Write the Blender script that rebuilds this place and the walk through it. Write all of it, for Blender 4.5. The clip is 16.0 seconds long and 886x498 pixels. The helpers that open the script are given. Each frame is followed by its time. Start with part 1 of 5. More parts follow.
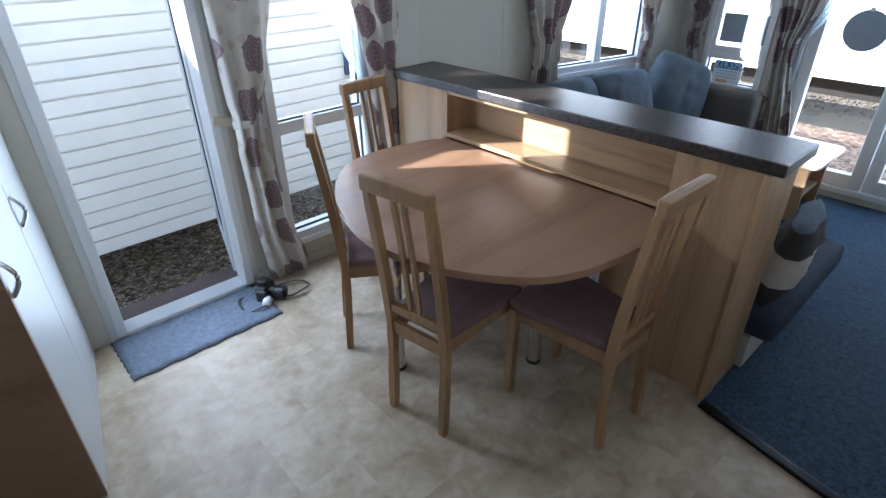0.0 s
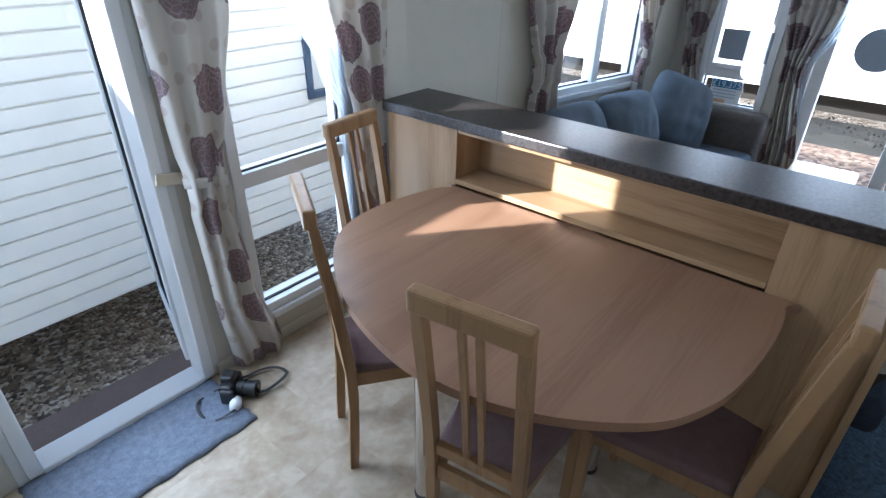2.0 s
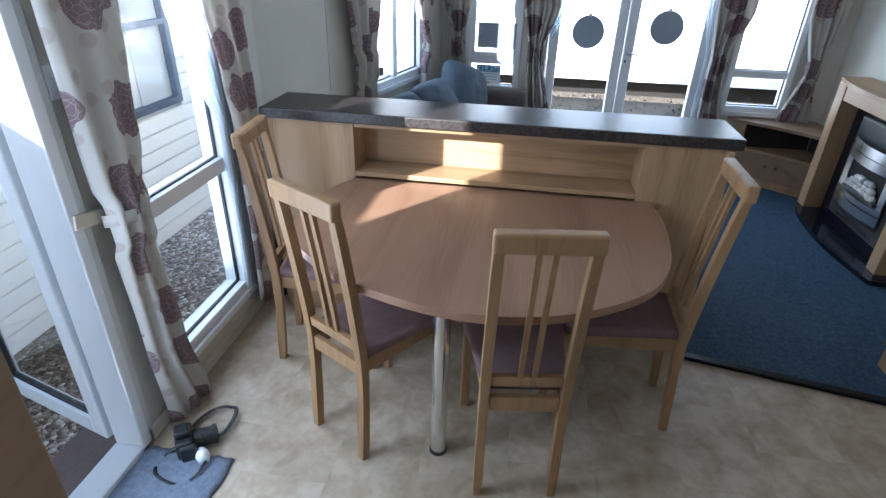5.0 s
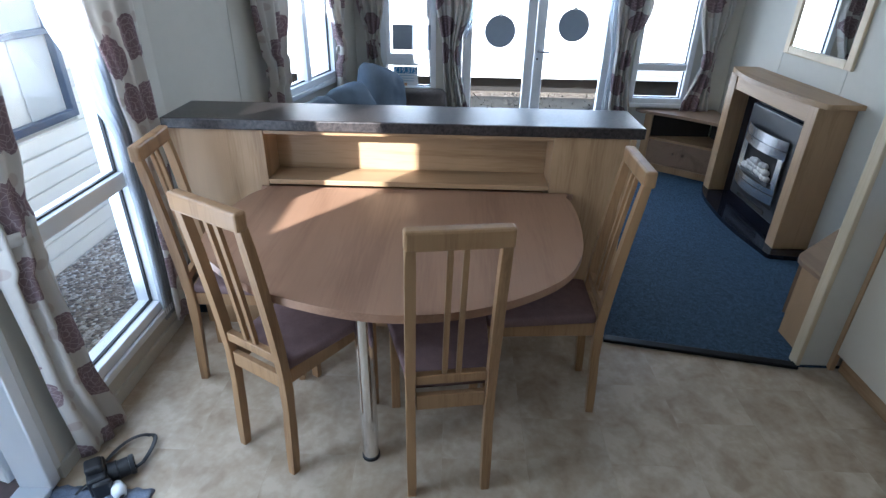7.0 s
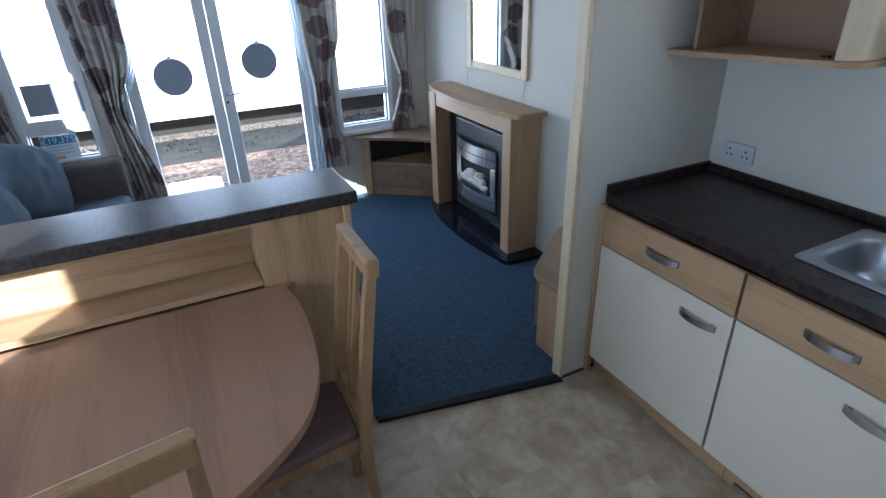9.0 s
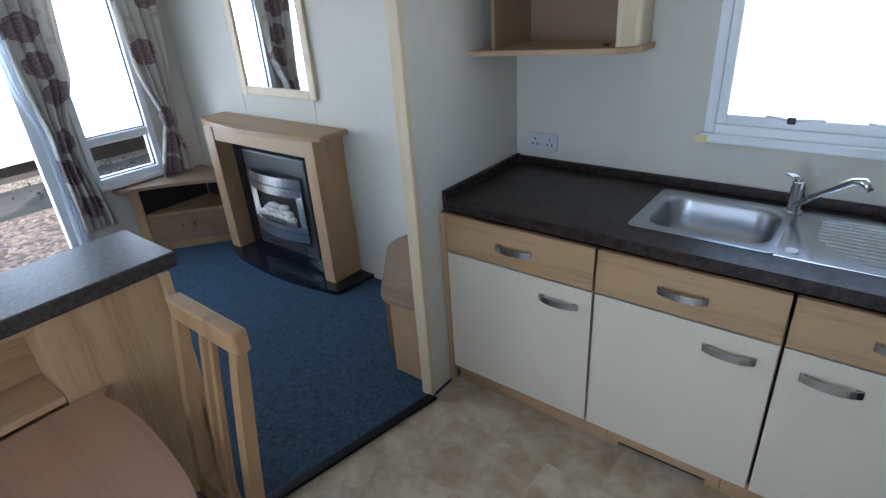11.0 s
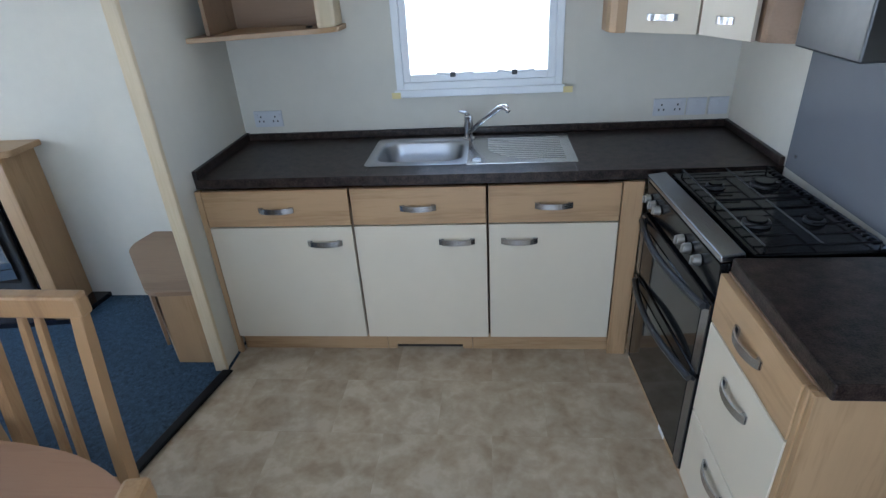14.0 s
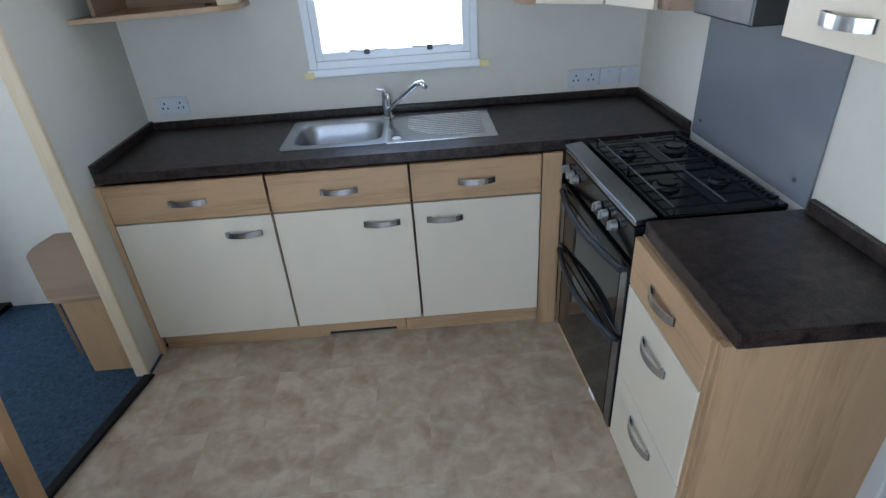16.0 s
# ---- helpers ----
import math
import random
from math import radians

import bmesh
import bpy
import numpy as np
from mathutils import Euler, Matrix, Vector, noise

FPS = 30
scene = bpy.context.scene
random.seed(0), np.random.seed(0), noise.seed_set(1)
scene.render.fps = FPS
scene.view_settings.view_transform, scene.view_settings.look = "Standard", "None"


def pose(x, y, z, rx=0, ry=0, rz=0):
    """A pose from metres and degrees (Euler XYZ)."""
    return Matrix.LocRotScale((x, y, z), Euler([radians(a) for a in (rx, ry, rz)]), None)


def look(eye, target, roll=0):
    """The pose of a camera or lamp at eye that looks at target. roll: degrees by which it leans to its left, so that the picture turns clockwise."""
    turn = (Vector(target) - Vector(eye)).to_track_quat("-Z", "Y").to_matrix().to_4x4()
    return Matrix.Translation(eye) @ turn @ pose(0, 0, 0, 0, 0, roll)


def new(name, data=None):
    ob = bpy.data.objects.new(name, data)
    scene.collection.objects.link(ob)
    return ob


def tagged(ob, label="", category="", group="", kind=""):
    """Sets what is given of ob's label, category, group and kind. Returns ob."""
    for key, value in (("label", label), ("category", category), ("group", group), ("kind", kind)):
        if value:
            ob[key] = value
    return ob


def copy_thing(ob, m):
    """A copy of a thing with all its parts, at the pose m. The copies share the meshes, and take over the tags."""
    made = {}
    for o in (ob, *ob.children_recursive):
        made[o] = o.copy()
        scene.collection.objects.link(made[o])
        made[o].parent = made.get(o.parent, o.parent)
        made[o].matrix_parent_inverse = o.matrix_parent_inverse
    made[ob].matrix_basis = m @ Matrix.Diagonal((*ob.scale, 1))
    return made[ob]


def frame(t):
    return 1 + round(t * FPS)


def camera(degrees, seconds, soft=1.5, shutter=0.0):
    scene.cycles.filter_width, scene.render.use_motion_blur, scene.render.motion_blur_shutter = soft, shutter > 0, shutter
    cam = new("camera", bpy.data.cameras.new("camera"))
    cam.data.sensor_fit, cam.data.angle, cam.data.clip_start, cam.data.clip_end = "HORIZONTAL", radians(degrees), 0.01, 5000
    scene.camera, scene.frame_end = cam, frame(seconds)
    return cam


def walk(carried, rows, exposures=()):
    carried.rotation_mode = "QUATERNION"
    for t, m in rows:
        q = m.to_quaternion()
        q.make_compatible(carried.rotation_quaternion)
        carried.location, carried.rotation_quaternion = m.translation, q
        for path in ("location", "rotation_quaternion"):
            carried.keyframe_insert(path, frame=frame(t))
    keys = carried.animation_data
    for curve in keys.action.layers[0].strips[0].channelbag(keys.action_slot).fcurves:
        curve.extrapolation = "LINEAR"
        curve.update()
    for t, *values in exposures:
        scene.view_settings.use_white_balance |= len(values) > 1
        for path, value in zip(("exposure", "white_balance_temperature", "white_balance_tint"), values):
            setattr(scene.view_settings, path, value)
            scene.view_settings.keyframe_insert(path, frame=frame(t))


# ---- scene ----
cam = camera(78.0, 16.0, soft=1.4)
PATH = [
    (0, (-0.24, 0.008, 1.643), (0.932, 1.281, 0.639), -0.6),
    (0.5, (-0.191, 0.096, 1.656), (1.01, 1.335, 0.645), -0.4),
    (1, (-0.081, 0.239, 1.663), (1.145, 1.448, 0.646), -0.2),
    (1.5, (-0.044, 0.413, 1.652), (1.227, 1.583, 0.644), 0.3),
    (2, (-0.041, 0.678, 1.64), (1.294, 1.781, 0.639), 1.0),
    (2.5, (-0.087, 0.841, 1.634), (1.342, 1.83, 0.644), 0.2),
    (3, (-0.272, 0.971, 1.61), (1.303, 1.731, 0.64), 1.7),
    (3.5, (-0.383, 1.095, 1.62), (1.27, 1.676, 0.656), 1.8),
    (6, (-0.592, 1.282, 1.595), (1.165, 1.427, 0.651), 1.8),
    (6.5, (-0.586, 1.26, 1.596), (1.175, 1.359, 0.654), 1.7),
    (7, (-0.55, 1.203, 1.596), (1.215, 1.237, 0.657), 1.1),
    (7.5, (-0.443, 1.059, 1.611), (1.32, 0.975, 0.67), -0.3),
    (8, (-0.352, 0.975, 1.626), (1.393, 0.688, 0.691), -1.6),
    (8.5, (-0.286, 0.992, 1.689), (1.406, 0.469, 0.76), -2.0),
    (9, (-0.106, 0.966, 1.674), (1.494, 0.18, 0.768), -1.9),
    (11.3, (0.18, 1.08, 1.633), (1.181, -0.41, 0.751), -3.9),
    (11.5, (0.193, 1.159, 1.644), (1.082, -0.398, 0.758), -3.7),
    (12, (0.125, 1.319, 1.651), (0.814, -0.332, 0.756), -3.0),
    (12.5, (0.104, 1.473, 1.646), (0.693, -0.218, 0.756), -3.4),
    (13, (0.171, 1.527, 1.617), (0.639, -0.204, 0.731), -3.4),
    (13.5, (0.241, 1.526, 1.596), (0.537, -0.231, 0.687), -3.5),
    (14, (0.193, 1.524, 1.608), (0.38, -0.239, 0.682), -3.5),
    (14.5, (0.166, 1.511, 1.586), (0.275, -0.255, 0.653), -3.5),
    (15, (0.158, 1.497, 1.566), (0.21, -0.259, 0.611), -3.7),
    (15.5, (0.163, 1.497, 1.569), (0.16, -0.246, 0.588), -3.8),
    (16, (0.151, 1.502, 1.588), (0.113, -0.23, 0.59), -3.9),
]
walk(cam, [(t, look(eye, target, roll)) for t, eye, target, roll in PATH],
     [(0.0, 2.08, 5350, 10), (7.0, 2.12, 5250, 10), (9.0, 2.15, 5100, 10), (11.5, 2.38, 5400, 10), (16.0, 2.5, 5400, 10)])

# ---- light ----
world = bpy.data.worlds.new("world")
scene.world = world
world.use_nodes = True
wn = world.node_tree
sky = wn.nodes.new("ShaderNodeTexSky")
sky.sky_type = "NISHITA"
sky.sun_disc = False
SUN_WAY = Vector((0.63, -0.48, -0.298)).normalized()      # the way the sunlight goes
sky.sun_elevation = math.asin(-SUN_WAY.z)
sky.sun_rotation = math.atan2(-SUN_WAY.x, -SUN_WAY.y)
wn.links.new(sky.outputs[0], wn.nodes["Background"].inputs[0])
wn.nodes["Background"].inputs[1].default_value = 0.15
sun = new("sun", bpy.data.lights.new("sun", "SUN"))
sun.data.energy, sun.data.angle, sun.data.color = 5.0, radians(0.5), (1.0, 0.93, 0.82)
sun.rotation_mode = "QUATERNION"
sun.rotation_quaternion = SUN_WAY.to_track_quat("-Z", "Y")





def window_light(x, y, z, w, h, way, power):
    """An area lamp in a window's opening, for the sky's light."""
    li = new("window_light", bpy.data.lights.new("window_light", "AREA"))
    li.data.shape, li.data.size, li.data.size_y, li.data.energy = "RECTANGLE", w, h, power
    li.data.color = (0.84, 0.92, 1.0)
    li.location = (x, y, z)
    li.rotation_mode = "QUATERNION"
    li.rotation_quaternion = Vector(way).to_track_quat("-Z", "Y")
    return li


window_light(0.34, 2.505, 1.05, 0.56, 1.7, (0, -1, 0), 4.5)
window_light(1.22, 2.62, 1.1, 0.5, 1.6, (0, -1, 0), 2.5)
window_light(4.22, 0.56, 1.05, 1.1, 1.6, (-1, 0, 0), 5.2)
window_light(4.22, 1.6, 1.2, 0.4, 1.1, (-1, 0, 0), 1.5)
window_light(4.22, -0.47, 1.2, 0.42, 1.2, (-1, 0, 0), 1.5)
window_light(0.24, -1.2, 1.48, 0.7, 0.7, (0, 1, 0), 0.75)
window_light(3.3, 2.33, 1.2, 0.7, 1.1, (-0.2, -1, 0), 1.8)

# ---- materials ----
def mat(name, color, rough=0.6, metal=0.0, noise_scale=0.0, amount=0.15, bump=0.0, bump_scale=80.0, stretch=None, spec=0.5, alpha=None, coat=0.0):
    """A plain surface with two scales of noise in its colour and a fine relief. stretch: how the grain is drawn out, x y z."""
    m = bpy.data.materials.new(name)
    m.use_nodes = True
    nt = m.node_tree
    b = nt.nodes["Principled BSDF"]
    b.inputs["Roughness"].default_value = rough
    b.inputs["Metallic"].default_value = metal
    b.inputs["Specular IOR Level"].default_value = spec
    b.inputs["Coat Weight"].default_value = coat
    b.inputs["Base Color"].default_value = (*color, 1)
    tc = nt.nodes.new("ShaderNodeTexCoord")
    mp = nt.nodes.new("ShaderNodeMapping")
    mp.inputs["Scale"].default_value = stretch or (1, 1, 1)
    nt.links.new(tc.outputs["Object"], mp.inputs[0])
    if noise_scale:
        n1, n2 = nt.nodes.new("ShaderNodeTexNoise"), nt.nodes.new("ShaderNodeTexNoise")
        n1.inputs["Scale"].default_value, n2.inputs["Scale"].default_value = noise_scale, noise_scale * 6
        n1.inputs["Detail"].default_value = n2.inputs["Detail"].default_value = 4
        mx = nt.nodes.new("ShaderNodeMath")
        mx.operation = "ADD"
        for n in (n1, n2):
            nt.links.new(mp.outputs[0], n.inputs["Vector"])
        nt.links.new(n1.outputs[0], mx.inputs[0])
        nt.links.new(n2.outputs[0], mx.inputs[1])
        mr = nt.nodes.new("ShaderNodeMapRange")
        mr.inputs["From Min"].default_value, mr.inputs["From Max"].default_value = 0.6, 1.4
        mr.inputs["To Min"].default_value, mr.inputs["To Max"].default_value = 1 - amount, 1 + amount
        nt.links.new(mx.outputs[0], mr.inputs[0])
        vm = nt.nodes.new("ShaderNodeVectorMath")
        vm.operation = "SCALE"
        vm.inputs[0].default_value = color
        nt.links.new(mr.outputs[0], vm.inputs["Scale"])
        nt.links.new(vm.outputs[0], b.inputs["Base Color"])
    if bump:
        nb = nt.nodes.new("ShaderNodeTexNoise")
        nb.inputs["Scale"].default_value = bump_scale
        nb.inputs["Detail"].default_value = 3
        nt.links.new(mp.outputs[0], nb.inputs["Vector"])
        bp = nt.nodes.new("ShaderNodeBump")
        bp.inputs["Strength"].default_value = bump
        bp.inputs["Distance"].default_value = 0.004
        nt.links.new(nb.outputs[0], bp.inputs["Height"])
        nt.links.new(bp.outputs[0], b.inputs["Normal"])
    return m


def ramp(nt, source, stops):
    r = nt.nodes.new("ShaderNodeValToRGB")
    el = r.color_ramp.elements
    while len(el) < len(stops):
        el.new(0.5)
    for e, (p, c) in zip(el, stops):
        e.position, e.color = p, (*c, 1)
    nt.links.new(source, r.inputs[0])
    return r


def wood(name, light, dark, axis, rough=0.42, ring=9.0):
    """Laminate wood, its grain running along one axis."""
    m = bpy.data.materials.new(name)
    m.use_nodes = True
    nt = m.node_tree
    b = nt.nodes["Principled BSDF"]
    tc, mp = nt.nodes.new("ShaderNodeTexCoord"), nt.nodes.new("ShaderNodeMapping")
    s = [1.0, 1.0, 1.0]
    s["xyz".index(axis)] = 0.07
    mp.inputs["Scale"].default_value = s
    nt.links.new(tc.outputs["Object"], mp.inputs[0])
    big, fine = nt.nodes.new("ShaderNodeTexNoise"), nt.nodes.new("ShaderNodeTexNoise")
    big.inputs["Scale"].default_value, big.inputs["Detail"].default_value, big.inputs["Distortion"].default_value = ring, 3, 0.6
    fine.inputs["Scale"].default_value, fine.inputs["Detail"].default_value = ring * 14, 3
    for n in (big, fine):
        nt.links.new(mp.outputs[0], n.inputs["Vector"])
    ad = nt.nodes.new("ShaderNodeMath")
    ad.operation = "MULTIPLY_ADD"
    ad.inputs[1].default_value = 0.35
    nt.links.new(fine.outputs[0], ad.inputs[0])
    nt.links.new(big.outputs[0], ad.inputs[2])
    r = ramp(nt, ad.outputs[0], [(0.48, dark), (0.68, light), (0.85, tuple(c * 0.93 for c in light))])
    nt.links.new(r.outputs[0], b.inputs["Base Color"])
    b.inputs["Roughness"].default_value = rough
    b.inputs["Specular IOR Level"].default_value = 0.4
    return m


def vinyl_mat():
    """Sheet vinyl printed as staggered stone tiles, mottled beige."""
    m = bpy.data.materials.new("vinyl")
    m.use_nodes = True
    nt = m.node_tree
    b = nt.nodes["Principled BSDF"]
    tc, mp = nt.nodes.new("ShaderNodeTexCoord"), nt.nodes.new("ShaderNodeMapping")
    nt.links.new(tc.outputs["Object"], mp.inputs[0])
    n1, n2 = nt.nodes.new("ShaderNodeTexNoise"), nt.nodes.new("ShaderNodeTexNoise")
    n1.inputs["Scale"].default_value, n1.inputs["Detail"].default_value, n1.inputs["Distortion"].default_value = 9, 5, 0.5
    n2.inputs["Scale"].default_value, n2.inputs["Detail"].default_value = 34, 4
    br = nt.nodes.new("ShaderNodeTexBrick")
    br.inputs["Scale"].default_value = 1.0
    br.inputs["Brick Width"].default_value, br.inputs["Row Height"].default_value = 0.42, 0.305
    br.inputs["Mortar Size"].default_value = 0.0007
    br.inputs["Color1"].default_value, br.inputs["Color2"].default_value = (0, 0, 0, 1), (1, 1, 1, 1)
    br.inputs["Mortar Smooth"].default_value = 0.0
    br.inputs["Mortar"].default_value = (0.5, 0.5, 0.5, 1)
    nt.links.new(mp.outputs[0], br.inputs["Vector"])
    # each printed tile shows another part of the stone
    jump = nt.nodes.new("ShaderNodeVectorMath")
    jump.operation = "MULTIPLY_ADD"
    jump.inputs[1].default_value = (7.0, 7.0, 7.0)
    nt.links.new(br.outputs[0], jump.inputs[0])
    nt.links.new(mp.outputs[0], jump.inputs[2])
    for n in (n1, n2):
        nt.links.new(jump.outputs[0], n.inputs["Vector"])
    ad = nt.nodes.new("ShaderNodeMath")
    ad.operation = "MULTIPLY_ADD"
    ad.inputs[1].default_value = 0.4
    nt.links.new(n2.outputs[0], ad.inputs[0])
    nt.links.new(n1.outputs[0], ad.inputs[2])
    r = ramp(nt, ad.outputs[0], [(0.50, (0.305, 0.236, 0.162)), (0.60, (0.358, 0.288, 0.201)), (0.72, (0.400, 0.332, 0.240)), (0.86, (0.465, 0.402, 0.308))])
    mu = nt.nodes.new("ShaderNodeMix")
    mu.data_type, mu.blend_type = "RGBA", "MULTIPLY"
    mu.inputs[0].default_value = 1.0
    nt.links.new(r.outputs[0], mu.inputs[6])
    tone = ramp(nt, br.outputs[0], [(0.0, (1.07, 1.05, 1.03)), (0.5, (1.03, 1.0, 0.98)), (0.74, (1.0, 0.97, 0.945)), (0.9, (0.95, 0.92, 0.89))])
    nt.links.new(tone.outputs[0], mu.inputs[7])
    nt.links.new(mu.outputs[2], b.inputs["Base Color"])
    rr = nt.nodes.new("ShaderNodeMapRange")
    rr.inputs["To Min"].default_value, rr.inputs["To Max"].default_value = 0.38, 0.6
    nt.links.new(n1.outputs[0], rr.inputs[0])
    nt.links.new(rr.outputs[0], b.inputs["Roughness"])
    bp = nt.nodes.new("ShaderNodeBump")
    bp.inputs["Strength"].default_value, bp.inputs["Distance"].default_value = 0.15, 0.002
    nt.links.new(n2.outputs[0], bp.inputs["Height"])
    nt.links.new(bp.outputs[0], b.inputs["Normal"])
    return m


def curtain_mat():
    """Cream cloth with printed roses in brown plum and pale leaf sprays."""
    m = bpy.data.materials.new("rose_curtain")
    m.use_nodes = True
    nt = m.node_tree
    b = nt.nodes["Principled BSDF"]
    tc, mp = nt.nodes.new("ShaderNodeTexCoord"), nt.nodes.new("ShaderNodeMapping")
    mp.inputs["Scale"].default_value = (1, 1, 1)
    nt.links.new(tc.outputs["UV"], mp.inputs[0])
    v = nt.nodes.new("ShaderNodeTexVoronoi")
    v.voronoi_dimensions = "2D"
    v.inputs["Scale"].default_value, v.inputs["Randomness"].default_value = 4.4, 0.7
    nt.links.new(mp.outputs[0], v.inputs["Vector"])
    wob = nt.nodes.new("ShaderNodeTexNoise")
    wob.inputs["Scale"].default_value = 20
    nt.links.new(mp.outputs[0], wob.inputs["Vector"])
    d = nt.nodes.new("ShaderNodeMath")
    d.operation = "MULTIPLY_ADD"
    d.inputs[1].default_value = 0.26
    nt.links.new(wob.outputs[0], d.inputs[0])
    nt.links.new(v.outputs["Distance"], d.inputs[2])
    # petals: rings round the heart, broken by cells
    pet = nt.nodes.new("ShaderNodeTexVoronoi")
    pet.feature = "DISTANCE_TO_EDGE"
    pet.voronoi_dimensions = "2D"
    pet.inputs["Scale"].default_value = 44
    nt.links.new(mp.outputs[0], pet.inputs["Vector"])
    sn = nt.nodes.new("ShaderNodeMath")
    sn.operation = "MULTIPLY"
    sn.inputs[1].default_value = 30.0
    nt.links.new(d.outputs[0], sn.inputs[0])
    si, ab, sc, mn = (nt.nodes.new("ShaderNodeMath") for _ in range(4))
    si.operation, ab.operation, sc.operation, mn.operation = "SINE", "ABSOLUTE", "MULTIPLY", "MINIMUM"
    sc.inputs[1].default_value = 0.22
    nt.links.new(sn.outputs[0], si.inputs[0])
    nt.links.new(si.outputs[0], ab.inputs[0])
    nt.links.new(ab.outputs[0], sc.inputs[0])
    nt.links.new(sc.outputs[0], mn.inputs[0])
    nt.links.new(pet.outputs["Distance"], mn.inputs[1])
    line = ramp(nt, mn.outputs[0], [(0.02, (0.43, 0.35, 0.345)), (0.05, (0.25, 0.178, 0.188))])
    gate = nt.nodes.new("ShaderNodeMath")
    gate.operation = "LESS_THAN"
    gate.inputs[1].default_value = 0.48
    nt.links.new(d.outputs[0], gate.inputs[0])
    # some cells carry no rose but a pale leaf
    sep = nt.nodes.new("ShaderNodeSeparateColor")
    nt.links.new(v.outputs["Color"], sep.inputs[0])
    pick = nt.nodes.new("ShaderNodeMath")
    pick.operation = "GREATER_THAN"
    pick.inputs[1].default_value = 0.12
    nt.links.new(sep.outputs[0], pick.inputs[0])
    both = nt.nodes.new("ShaderNodeMath")
    both.operation = "MULTIPLY"
    nt.links.new(gate.outputs[0], both.inputs[0])
    nt.links.new(pick.outputs[0], both.inputs[1])
    leaf = nt.nodes.new("ShaderNodeTexVoronoi")
    leaf.voronoi_dimensions = "2D"
    leaf.inputs["Scale"].default_value = 9
    nt.links.new(mp.outputs[0], leaf.inputs["Vector"])
    base = ramp(nt, leaf.outputs["Distance"], [(0.16, (0.54, 0.475, 0.43)), (0.20, (0.64, 0.61, 0.56))])
    mx = nt.nodes.new("ShaderNodeMix")
    mx.data_type = "RGBA"
    nt.links.new(both.outputs[0], mx.inputs[0])
    nt.links.new(base.outputs[0], mx.inputs[6])
    nt.links.new(line.outputs[0], mx.inputs[7])
    nt.links.new(mx.outputs[2], b.inputs["Base Color"])
    b.inputs["Roughness"].default_value = 0.85
    tr = nt.nodes.new("ShaderNodeBsdfTranslucent")
    nt.links.new(mx.outputs[2], tr.inputs[0])
    ms = nt.nodes.new("ShaderNodeMixShader")
    ms.inputs[0].default_value = 0.36
    nt.links.new(b.outputs[0], ms.inputs[1])
    nt.links.new(tr.outputs[0], ms.inputs[2])
    nt.links.new(ms.outputs[0], nt.nodes["Material Output"].inputs[0])
    return m


def voile_mat():
    m = bpy.data.materials.new("voile")
    m.use_nodes = True
    nt = m.node_tree
    b = nt.nodes["Principled BSDF"]
    b.inputs["Base Color"].default_value = (0.9, 0.92, 0.95, 1)
    b.inputs["Roughness"].default_value = 0.9
    tr, tp = nt.nodes.new("ShaderNodeBsdfTranslucent"), nt.nodes.new("ShaderNodeBsdfTransparent")
    tr.inputs[0].default_value = (0.85, 0.9, 0.95, 1)
    m1, m2 = nt.nodes.new("ShaderNodeMixShader"), nt.nodes.new("ShaderNodeMixShader")
    m1.inputs[0].default_value, m2.inputs[0].default_value = 0.72, 0.6
    nt.links.new(b.outputs[0], m1.inputs[1])
    nt.links.new(tr.outputs[0], m1.inputs[2])
    nt.links.new(m1.outputs[0], m2.inputs[1])
    nt.links.new(tp.outputs[0], m2.inputs[2])
    nt.links.new(m2.outputs[0], nt.nodes["Material Output"].inputs[0])
    return m


def glass_mat(name="glass", color=(1, 1, 1)):
    m = bpy.data.materials.new(name)
    m.use_nodes = True
    nt = m.node_tree
    gl, tp, ms, lw, pw, fr = (nt.nodes.new("ShaderNode" + k) for k in ("BsdfGlossy", "BsdfTransparent", "MixShader", "LayerWeight", "Math", "Math"))
    gl.inputs["Roughness"].default_value = 0.02
    tp.inputs[0].default_value = (*color, 1)
    lw.inputs[0].default_value = 0.5
    pw.operation, fr.operation = "POWER", "MULTIPLY_ADD"
    pw.inputs[1].default_value, fr.inputs[1].default_value, fr.inputs[2].default_value = 5.0, 0.8, 0.035
    nt.links.new(lw.outputs["Facing"], pw.inputs[0])
    nt.links.new(pw.outputs[0], fr.inputs[0])
    nt.links.new(fr.outputs[0], ms.inputs[0])
    nt.links.new(tp.outputs[0], ms.inputs[1])
    nt.links.new(gl.outputs[0], ms.inputs[2])
    nt.links.new(ms.outputs[0], nt.nodes["Material Output"].inputs[0])
    return m


def gravel_mat(name, colors, scale=45):
    m = bpy.data.materials.new(name)
    m.use_nodes = True
    nt = m.node_tree
    b = nt.nodes["Principled BSDF"]
    tc, v = nt.nodes.new("ShaderNodeTexCoord"), nt.nodes.new("ShaderNodeTexVoronoi")
    v.inputs["Scale"].default_value = scale
    nt.links.new(tc.outputs["Object"], v.inputs["Vector"])
    sep = nt.nodes.new("ShaderNodeSeparateColor")
    nt.links.new(v.outputs["Color"], sep.inputs[0])
    r = ramp(nt, sep.outputs[0], colors)
    nt.links.new(r.outputs[0], b.inputs["Base Color"])
    b.inputs["Roughness"].default_value = 0.8
    bp = nt.nodes.new("ShaderNodeBump")
    bp.invert = True
    bp.inputs["Strength"].default_value, bp.inputs["Distance"].default_value = 1.0, 0.015
    nt.links.new(v.outputs["Distance"], bp.inputs["Height"])
    nt.links.new(bp.outputs[0], b.inputs["Normal"])
    return m


